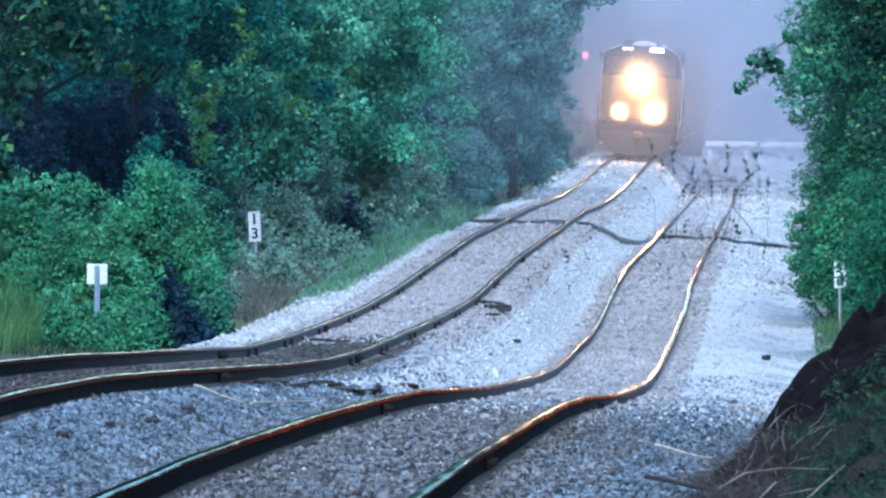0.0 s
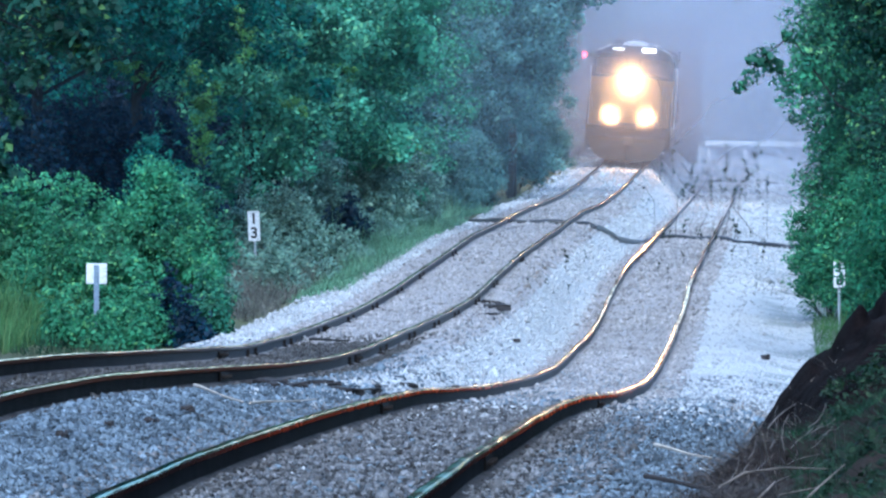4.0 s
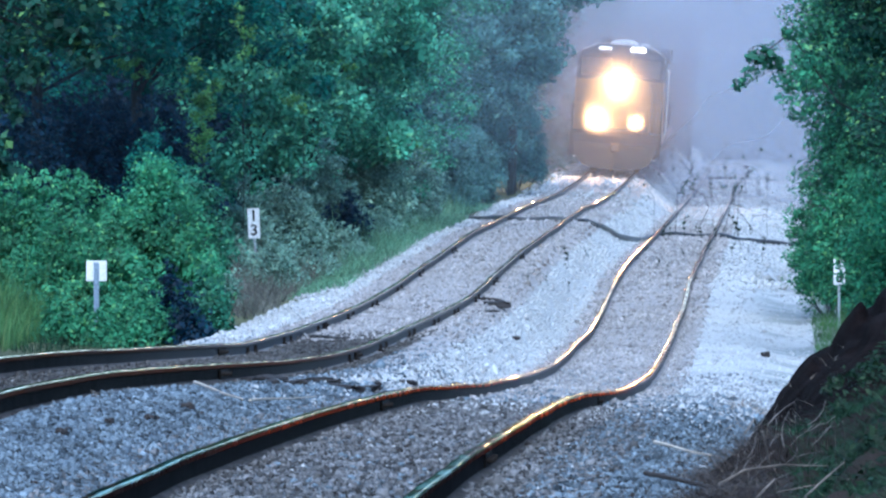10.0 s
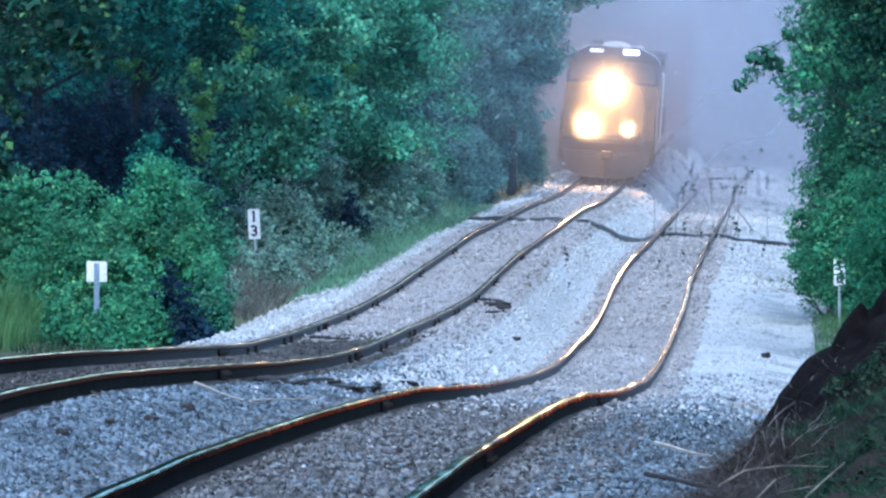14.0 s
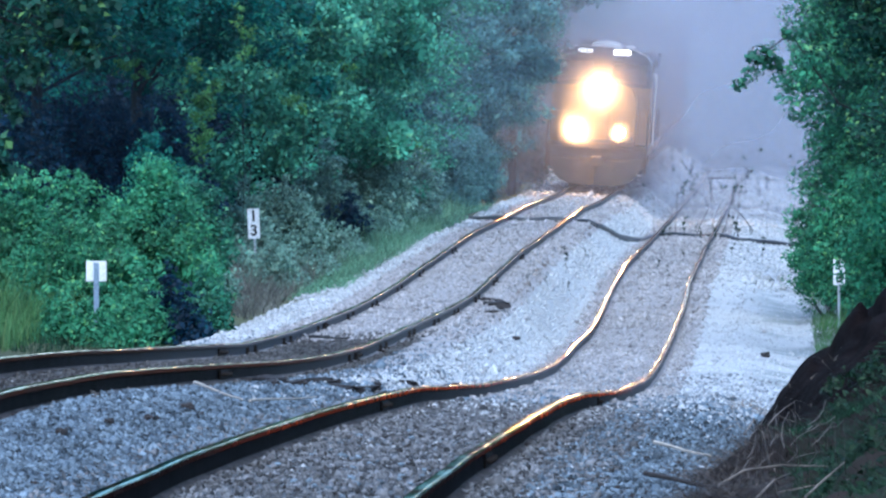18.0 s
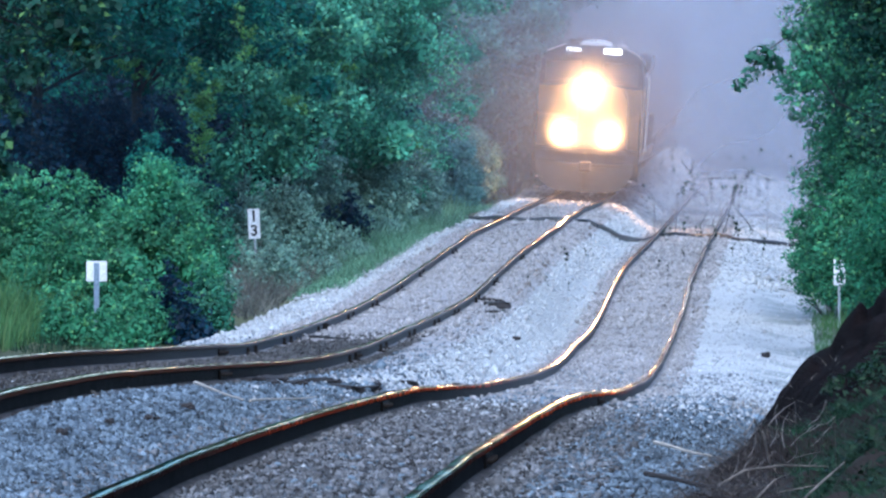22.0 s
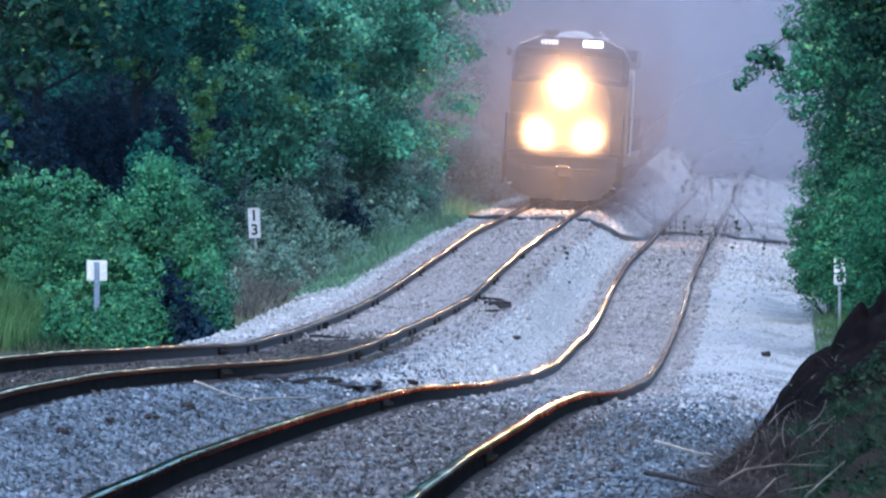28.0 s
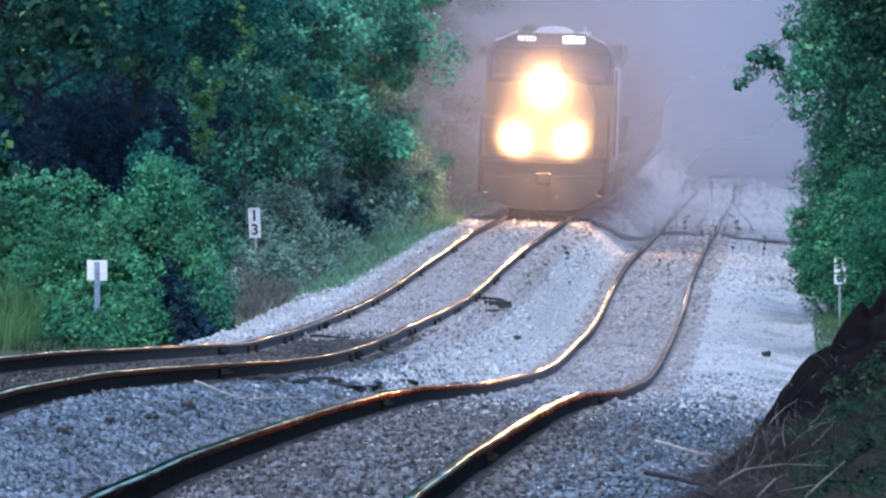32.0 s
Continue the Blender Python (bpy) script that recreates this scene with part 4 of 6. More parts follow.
def anchors(th, track, side, d):
    """Two spring clips gripping the foot of a rail against a tie."""
    for k in (0.0, 1.2):
        x, z = track_x(track, d + k, side * GAUGE), float(rail_z(track, d + k, side))
        bm = bmesh.new()
        box(bm, (0, 0, 0), (0.035, 0.04, 0.09), 0.008)
        box(bm, (0, 0.0, -0.035), (0.09, 0.035, 0.025), 0.006)
        o = part("rail_anchor", bm, M_JOINT, th)
        o.matrix_local = pose(x + 0.045, d + k, z - 0.10, 0, 0, -TURN)


for _d in (82, 88, 94.5, 101, 107, 114, 121, 133):
    anchors(TRACK_A, "A", -1, _d)
    anchors(TRACK_A, "A", 1, _d - 4.2)


def scatter_stones(name, n, y0, y1, s0, s1, size, seed, material, label, power=1.0):
    """Loose angular stones lying on the ground, s measured from the centre of track A."""
    rng = np.random.RandomState(seed)
    y = y0 + (y1 - y0) * rng.uniform(0, 1, n) ** power
    s = rng.uniform(s0, s1, n)
    x = A0 + SLOPE * y + s
    keep = np.ones(n, bool)
    for c in (-GAUGE, GAUGE, 3.2 - GAUGE, 3.2 + GAUGE):
        keep &= np.abs(s - c) > 0.055
    x, y = x[keep], y[keep]
    n = len(x)
    y = y + 0.8 * wobble(x * 1.4, y * 0.05, 12)
    x = A0 + SLOPE * y + s[keep]
    z = ground_z(x, y)
    base = np.array([(1, 0, 0), (-1, 0, 0), (0, 1, 0), (0, -1, 0), (0, 0, 1), (0, 0, -1)], float)
    V = np.repeat(base[None], n, 0) * rng.uniform(0.55, 1.25, (n, 6, 1))
    V += rng.normal(size=V.shape) * 0.22
    V *= np.array([1, 1, 0.75])
    q = rng.normal(size=(n, 4))
    q /= np.linalg.norm(q, axis=1, keepdims=True)
    w, a, b, c = q.T
    R = np.stack([1 - 2 * (b * b + c * c), 2 * (a * b - c * w), 2 * (a * c + b * w), 2 * (a * b + c * w), 1 - 2 * (a * a + c * c), 2 * (b * c - a * w),
                  2 * (a * c - b * w), 2 * (b * c + a * w), 1 - 2 * (a * a + b * b)], -1).reshape(n, 3, 3)
    V = np.einsum("nij,nkj->nki", R, V)
    r = size * rng.lognormal(0, 0.35, n)
    V = V * r[:, None, None] + np.stack([x, y, z + r * 0.25], -1)[:, None, :]
    tri = np.array([(0, 2, 4), (2, 1, 4), (1, 3, 4), (3, 0, 4), (2, 0, 5), (1, 2, 5), (3, 1, 5), (0, 3, 5)])
    F = (np.arange(n)[:, None, None] * 6 + tri[None]).reshape(-1, 3)
    ob = new(name, raw_mesh(name, V.reshape(-1, 3), F, material))
    return tagged(ob, label, "ballast", kind="stuff")


G = "grey crushed-stone ballast heaped round the rails"
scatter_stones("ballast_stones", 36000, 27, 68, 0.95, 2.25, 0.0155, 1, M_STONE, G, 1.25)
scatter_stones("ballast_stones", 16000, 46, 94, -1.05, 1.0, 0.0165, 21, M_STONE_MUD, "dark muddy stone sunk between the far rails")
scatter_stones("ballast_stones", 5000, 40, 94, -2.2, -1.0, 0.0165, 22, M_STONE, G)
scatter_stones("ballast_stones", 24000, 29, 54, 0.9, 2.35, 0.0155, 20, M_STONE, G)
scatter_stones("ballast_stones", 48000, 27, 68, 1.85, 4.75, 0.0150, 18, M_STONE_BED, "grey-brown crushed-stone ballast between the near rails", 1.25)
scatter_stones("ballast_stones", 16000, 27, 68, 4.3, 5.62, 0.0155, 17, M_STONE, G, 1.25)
scatter_stones("ballast_stones", 6500, 90, 125, -1.4, 1.4, 0.024, 2, M_STONE_BROWN, "muddy brown stone between the rails")
scatter_stones("ballast_stones", 9000, 66, 125, 2.05, 4.4, 0.023, 3, M_STONE_BROWN, "muddy brown stone between the rails")
P = "pale dusty crushed stone beside the tracks"
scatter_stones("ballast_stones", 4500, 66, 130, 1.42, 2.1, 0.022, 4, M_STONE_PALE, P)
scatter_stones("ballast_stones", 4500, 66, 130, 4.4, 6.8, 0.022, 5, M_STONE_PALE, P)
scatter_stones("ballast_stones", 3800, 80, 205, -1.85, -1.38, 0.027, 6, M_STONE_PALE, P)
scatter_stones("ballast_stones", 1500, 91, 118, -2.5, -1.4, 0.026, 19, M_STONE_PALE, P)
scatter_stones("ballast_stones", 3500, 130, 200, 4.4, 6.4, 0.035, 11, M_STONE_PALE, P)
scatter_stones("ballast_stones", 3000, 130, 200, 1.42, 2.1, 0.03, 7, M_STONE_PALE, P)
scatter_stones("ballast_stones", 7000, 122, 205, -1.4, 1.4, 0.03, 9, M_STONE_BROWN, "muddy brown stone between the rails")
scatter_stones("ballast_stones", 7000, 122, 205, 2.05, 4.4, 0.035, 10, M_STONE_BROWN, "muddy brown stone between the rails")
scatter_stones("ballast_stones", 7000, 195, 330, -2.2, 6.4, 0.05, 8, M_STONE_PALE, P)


def near_stones():
    """The larger stones that lie nearest, each a piece of the ballast."""
    rng = random.Random(21)
    ground = bpy.data.objects["ground"]
    shapes = []
    for k in range(6):
        bm = bmesh.new()
        bmesh.ops.create_icosphere(bm, subdivisions=1, radius=1)
        for v in bm.verts:
            v.co = Vector((v.co.x * rng.uniform(0.75, 1.2), v.co.y * rng.uniform(0.7, 1.15), v.co.z * rng.uniform(0.5, 0.85)))
        me = bpy.data.meshes.new("stone")
        bm.to_mesh(me)
        bm.free()
        me.materials.append(M_STONE_ONE)
        shapes.append(me)
    n = 0
    while n < 290:
        y = rng.uniform(30, 50)
        s = rng.uniform(0.95, 5.6)
        if min(abs(s - 3.2 + GAUGE), abs(s - 3.2 - GAUGE)) < 0.12:
            continue
        x = A0 + SLOPE * y + s
        o = new("stone", shapes[rng.randrange(6)])
        o.parent = ground
        r = rng.uniform(0.017, 0.028)
        o.matrix_local = pose(x, y, gz(x, y) + r * 0.6, rng.uniform(-25, 25), rng.uniform(-25, 25), rng.uniform(0, 360)) @ Matrix.Diagonal((r, r, r, 1))
        n += 1


near_stones()
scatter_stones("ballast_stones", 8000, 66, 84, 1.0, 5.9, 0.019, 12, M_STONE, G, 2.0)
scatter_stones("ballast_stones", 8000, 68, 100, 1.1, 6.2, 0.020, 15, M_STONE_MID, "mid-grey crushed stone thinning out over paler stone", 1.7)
scatter_stones("ballast_stones", 3500, 54, 68, 1.0, 5.5, 0.016, 16, M_STONE_PALE, "pale dusty stones among grey ballast", 0.6)
scatter_stones("litter", 4500, 28, 70, -1.6, 5.4, 0.016, 13, M_OLDWOOD, "dark crumbs of rotten wood and bark among the ballast")
scatter_stones("ballast_stones", 350, 28, 68, -1.9, 5.5, 0.017, 14, M_STONE_PALE, "pale freshly broken stones among grey ballast")


# ---- debris on the stone
def stick(name, p, q, r, material, label, category="stick", bend=0.012):
    """A bent, tapering stick lying on the ground between two places."""
    bm = bmesh.new()
    a, b = Vector((p[0], p[1], gz(*p) + r + 0.055)), Vector((q[0], q[1], gz(*q) + r + 0.055))
    prev, n = a, 5
    side = Vector((b.y - a.y, a.x - b.x, 0)).normalized()
    for k in range(1, n + 1):
        f = k / n
        c = a.lerp(b, f) + side * bend * math.sin(f * 3.1) + Vector((0, 0, 0.004 * math.sin(f * 7)))
        rod(bm, prev, c, r * (1 - 0.1 * (k - 1)), 6, r * (1 - 0.1 * k))
        prev = c
    bmesh.ops.translate(bm, verts=bm.verts, vec=-a)
    ob = part(name, bm, material)
    ob.location = a
    return tagged(ob, label, category)


def chunk(x, y, size, rz, material, label, name, category):
    """A split, splintered piece of old tie."""
    rng = random.Random(int(x * 100 + y * 10))
    bm = bmesh.new()
    box(bm, (0, 0, 0), size, 0.015)
    bmesh.ops.subdivide_edges(bm, edges=bm.edges[:], cuts=1)
    for v in bm.verts:
        v.co += Vector((rng.uniform(-1, 1) * size[0] * 0.09, rng.uniform(-1, 1) * size[1] * 0.12, rng.uniform(-1, 1) * size[2] * 0.2))
    ob = part(name, bm, material)
    ob.matrix_world = pose(x, y, gz(x, y) + size[2] * 0.4, rng.uniform(-4, 4), rng.uniform(-6, 6), rz)
    return tagged(ob, label, category)


W = "splintered dark piece of old tie lying on pale stone"
chunk(0.87, 108.3, (0.36, 0.5, 0.09), 8, M_OLDWOOD, W, "broken_tie", "debris")
chunk(0.80, 110.5, (0.34, 0.10, 0.05), -4, M_OLDWOOD, W, "broken_tie", "debris")
chunk(0.62, 104.6, (0.5, 0.12, 0.03), 12, M_OLDWOOD, W, "broken_tie", "debris")
chunk(1.09, 103.6, (0.16, 0.14, 0.05), 30, M_OLDWOOD, W, "broken_tie", "debris")
chunk(5.16, 108.3, (0.11, 0.13, 0.09), 20, M_OLDWOOD, "small dark lump of wood on pale stone", "wood_lump", "debris")
for _x, _y, _l in ((-1.79, 47.3, 0.13), (-1.90, 44.0, 0.10), (-2.08, 42.3, 0.07), (-1.61, 63.4, 0.22), (-0.89, 63.0, 0.22), (-0.68, 68.1, 0.14), (-0.39, 72.6, 0.2),
                   (-1.32, 61.2, 0.18), (-2.25, 40.0, 0.08), (0.15, 79.0, 0.12),
                   (-1.75, 62.0, 0.2), (-1.2, 63.6, 0.24), (-1.05, 64.4, 0.16), (-0.75, 65.2, 0.22), (-0.6, 64.0, 0.14), (-0.45, 66.0, 0.2), (-0.25, 69.0, 0.16), (-1.5, 60.0, 0.14)):
    chunk(_x, _y, (_l * 0.75, _l * 1.4, 0.055), _l * 400 % 90 - 45, M_OLDWOOD, "dark chip of rotten tie wood among the ballast", "wood_chip", "debris")
S = "bleached dry stick lying across the ballast"
stick("stick", (-1.94, 53.0), (-1.49, 50.5), 0.014, M_STRAWSTICK, S)
stick("stick", (-1.45, 51.0), (-1.05, 56.5), 0.010, M_STRAWSTICK, S)
stick("stick", (-2.03, 93.9), (-1.85, 90.5), 0.016, M_OLDWOOD, "dark twig lying between the rails")
stick("stick", (-1.75, 89.5), (-1.2, 88.1), 0.02, M_OLDWOOD, "dark twig lying between the rails")
stick("stick", (1.42, 45.4), (1.75, 44.2), 0.014, M_STRAWSTICK, "short grey length of wood on the ballast")
stick("stick", (1.15, 38.6), (1.62, 38.2), 0.016, M_OLDWOOD, "dark rotten branch half sunk in the stone")
bm = bmesh.new()
rod(bm, (0, 0, 0), (0.005, 0, 0.085), 0.012, 7, 0.009)
_o = part("stake", bm, M_STRAWSTICK)
_o.location = (-3.1, 52.5, gz(-3.1, 52.5) - 0.01)
tagged(_o, "short pale stake beside the rail", "stake")


def build_dark_tube(ss, yy, r, bend):
    """A dark line across the tracks, built as a black tube following the ground."""
    pts = []
    for f in np.linspace(0, 1, 90):
        s = ss[0] + (ss[-1] - ss[0]) * f
        y = np.interp(s, ss, yy) + bend * math.sin(s * 2.3)
        x = A0 + SLOPE * y + s
        pts.append(Vector((x, y, gz(x, y) + 0.02 + 0.02 * math.sin(s * 5))))
    bm = bmesh.new()
    for a, b in zip(pts, pts[1:]):
        rod(bm, a, b + (b - a) * 0.15, r, 7)
    tagged(part("drain_hose", bm, M_BLACK), "black tube laid as a dark line over the stone across the tracks", "hose", "drain hoses")


build_dark_tube([-1.9, 0.4, 1.3, 1.65, 2.36, 4.05, 6.5], [162.5, 160.5, 160.0, 166.0, 183.0, 180.0, 175.0], 0.085, 0.5)
build_dark_tube([1.5, 2.6, 5.6], [287.0, 293.0, 292.0], 0.05, 0.2)


# ---- grass, weeds and the earth bank
def blades(rng, x, y, z, h, w, lean):
    n = len(x)
    a = rng.uniform(0, 6.283, n)
    side = np.stack([np.cos(a), np.sin(a), 0 * a], -1) * w[:, None]
    p = np.stack([x, y, z], -1)
    bend = rng.normal(size=(n, 3)) * np.array([1, 1, 0]) * (lean * h)[:, None]
    up = np.array([0, 0, 1.0])[None] * h[:, None]
    V = np.stack([p - side, p + side, p + side * 0.7 + up * 0.55 + bend * 0.35, p - side * 0.7 + up * 0.55 + bend * 0.35,
                  p + side * 0.12 + up + bend, p - side * 0.12 + up + bend], 1)
    i = np.arange(n)[:, None] * 6
    F = np.concatenate([i + np.array([0, 1, 2, 3]), i + np.array([3, 2, 4, 5])])
    return V.reshape(-1, 3), F


def grass(n, y0, y1, s0, s1, h, w, lean, material, label, seed, zf=None, patch=0.0):
    rng = np.random.RandomState(seed)
    y = rng.uniform(y0, y1, n)
    s = rng.uniform(s0, s1, n)
    x = A0 + SLOPE * y + s
    if patch:
        k = wobble(x * 1.6, y * 0.5, seed) > -patch
        x, y = x[k], y[k]
    z = (zf or ground_z)(x, y) - 0.02
    hh = h * rng.lognormal(0, 0.35, len(x)) * (1 + 0.35 * wobble(x, y * 0.4, seed + 1))
    V, F = blades(rng, x, y, z, np.abs(hh), np.full(len(x), w) * rng.uniform(0.6, 1.4, len(x)), lean)
    tagged(new("grass", raw_mesh("grass", V, F, material)), label, "grass", kind="stuff")


BANK_HUMPS = [(1412, 46.5, 0.07, 0.11), (1502, 47.5, 0.20, 0.10), (1580, 48.5, 0.22, 0.15)]


def bank_z(x, y):
    """The earth bank beside the near track: a steep dark face, rising away from the line."""
    near = np.clip((45 - y) / 6, 0, 1)          # the near end slopes gently and is overgrown
    s = x - (B0 + SLOPE * y) - 2.33 - 0.13 * near - 0.05 * wobble(y * 0.45, y * 0.2, 6) - 0.05 * wobble(y * 1.9, x * 2, 7)
    end = np.clip((55 - y) / 3.5, 0, 1)
    end = end * end * (3 - 2 * end)
    f = np.clip((s + 0.42 * near) / (0.42 + 0.26 * near), 0, 1)
    lumps = 0.05 * wobble(x * 9, y * 3.1, 14) + 0.05 * wobble(x * 5, y * 2.5, 8) + 0.035 * wobble(x * 17, y * 7, 9) + 0.02 * wobble(x * 34, y * 15, 15)
    rise = (0.69 - 0.43 * near) * f ** 0.62 + 0.62 * np.clip(s - 0.3, 0, 0.6) + 0.4 * np.clip(s - 0.8, 0, 3) + lumps * f
    for u, d, high, wide in BANK_HUMPS:
        rise = rise + high * np.exp(-(((x - ux(u, d)) / wide) ** 2 + ((y - d) / (5 * wide)) ** 2) ** 2)
    rise = rise + 0.07 * np.clip((s + 0.75) / 0.3, 0, 1) * np.clip((48 - y) / 8, 0, 1) * (1 + 0.9 * wobble(x * 6, y * 2, 16))
    return ground_z(x, y) - 0.08 + rise * end


def build_bank():
    xs, ys = np.concatenate([np.arange(0.0, 2.6, 0.028), np.arange(2.6, 9.0, 0.12)]), np.arange(20.0, 57.0, 0.1)
    X, Y = np.meshgrid(xs, ys)
    X = X + SLOPE * Y + B0 + 1.6
    Z = bank_z(X, Y)
    X = X + 0.04 * wobble(Y * 4, Z * 14, 10)
    nx = len(xs)
    i = (np.arange(len(ys) - 1)[:, None] * nx + np.arange(nx - 1)[None]).ravel()
    F = np.stack([i, i + 1, i + nx + 1, i + nx], -1)
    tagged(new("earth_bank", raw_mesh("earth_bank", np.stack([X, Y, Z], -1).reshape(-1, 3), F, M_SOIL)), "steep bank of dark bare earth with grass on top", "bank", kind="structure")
    rng = np.random.RandomState(3)
    y = rng.uniform(28, 43.5, 1000)
    x = B0 + SLOPE * y + 2.5 + rng.uniform(0.3, 1.8, 1000)
    c = np.stack([x, y, bank_z(x, y) + 0.02], -1)[wobble(x * 2, y * 0.8, 13) > -0.15]
    v, f = clump_leaves(rng, c, rng.uniform(0.06, 0.16, len(c)), 26, 0.05, 0.025)
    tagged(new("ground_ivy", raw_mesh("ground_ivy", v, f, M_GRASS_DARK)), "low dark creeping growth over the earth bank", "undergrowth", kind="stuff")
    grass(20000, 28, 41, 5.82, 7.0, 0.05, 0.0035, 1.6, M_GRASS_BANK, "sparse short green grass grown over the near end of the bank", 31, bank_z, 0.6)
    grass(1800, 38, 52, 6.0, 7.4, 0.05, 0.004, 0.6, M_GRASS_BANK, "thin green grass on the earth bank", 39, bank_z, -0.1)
    grass(13000, 34, 42, 4.6, 5.72, 0.08, 0.0028, 2.4, M_LITTER, "dry straw and dead grass at the foot of the bank", 32, bank_z, 0.6)
    grass(1500, 41, 46, 4.7, 5.5, 0.06, 0.0025, 2.4, M_DRY, "dry straw and dead grass at the foot of the bank", 41, bank_z, 0.4)
    grass(1800, 34, 42, 4.9, 5.8, 0.05, 0.004, 2.4, M_OLDWOOD, "dark litter of twigs and bark at the foot of the bank", 40, bank_z, 0.4)
    grass(60, 40, 48, 5.6, 6.2, 0.06, 0.0025, 1.4, M_DRY, "dry roots and straw hanging on the bank", 33, bank_z, 0.2)
    grass(900, 68, 78, 5.2, 6.1, 0.07, 0.005, 1.5, M_DRY, "tan dry grass in front of the leafy tree", 44, None, 0.5)
    more = np.random.RandomState(46)
    thin = []
    for k in range(22):
        u, v, turn = more.uniform(1285, 1460), more.uniform(752, 872), more.uniform(-0.9, 2.4)
        length, bend = more.uniform(28, 70), more.uniform(-0.5, 0.5)
        path = [(u, v)]
        for j in range(3):
            path.append((path[-1][0] + length / 3 * math.cos(turn + bend * j), path[-1][1] - length / 3 * abs(math.sin(turn + bend * j))))
        thin.append((more.uniform(33.5, 37), path, more.uniform(0.0018, 0.0034)))
    for k, (d, path, r) in enumerate(thin + [
            (34.5, [(1272, 860), (1320, 836), (1390, 829), (1475, 834)], 0.0075), (33.0, [(1425, 882), (1460, 855), (1502, 824)], 0.0065), (33.0, [(1340, 882), (1375, 852)], 0.0055),
            (36.5, [(1398, 762), (1412, 790), (1420, 815)], 0.004), (36.0, [(1446, 782), (1455, 800), (1438, 826)], 0.004), (37.0, [(1350, 765), (1366, 825)], 0.005),
            (37.5, [(1335, 742), (1350, 775), (1352, 800)], 0.005), (34.0, [(1500, 850), (1560, 845)], 0.004), (33.5, [(1380, 872), (1450, 862)], 0.004), (38.5, [(1318, 770), (1338, 745)], 0.005)]):
        pts = [Vector((ux(u, d), d + 0.15 * i, EYE - (v - 247) * d / 12000)) for i, (u, v) in enumerate(path)]
        low = min(p.z - float(bank_z(np.array(p.x), np.array(p.y))) for p in pts)
        bm = bmesh.new()
        for i, (p, q) in enumerate(zip(pts, pts[1:])):
            rod(bm, p, q, r * (1 - 0.2 * i), 6, r * (0.8 - 0.2 * i))
        rod(bm, pts[-1], pts[-1] + Vector((0.03, 0.3, -low - 0.02)), r * 0.4, 5, r * 0.2)
        bmesh.ops.translate(bm, verts=bm.verts, vec=-pts[0])
        ob = part("twig", bm, M_TWIG)
        ob.location = pts[0]
        tagged(ob, "bare bleached twig caught in straw at the foot of the bank", "twig", "twigs on the bank")


build_bank()
grass(30000, 115, 176, -4.0, -1.72, 0.15, 0.006, 0.7, M_GRASS_PALE, "rough pale green verge grass between stone and scrub", 34, None, 0.7)
grass(14000, 124, 172, -4.4, -2.2, 0.34, 0.007, 0.45, M_GRASS_PALE, "tall pale green grass along the foot of the wood", 42, None, 0.5)
grass(5000, 108, 128, -4.6, -2.6, 0.30, 0.006, 0.8, M_BRUSH, "dead grey-brown stalks and brushwood below the scrub", 43, None, 0.5)
grass(1500, 88, 104, -4.4, -2.9, 0.16, 0.006, 0.4, M_GRASS_BANK, "rough green grass beside the far rail", 38, None, 0.9)
grass(6000, 88, 100, -6.8, -4.4, 0.5, 0.006, 0.3, M_GRASS, "tall bright green grass beside the far rail", 35, None, 0.9)
grass(9000, 98, 150, 6.3, 7.8, 0.2, 0.006, 0.4, M_GRASS, "sparse green verge grass below the trees", 36, None, 0.3)
grass(500, 110, 165, -0.6, 5.6, 0.07, 0.005, 0.5, M_GRASS_DARK, "tiny weeds sprouting between the rails", 37, None, -0.1)


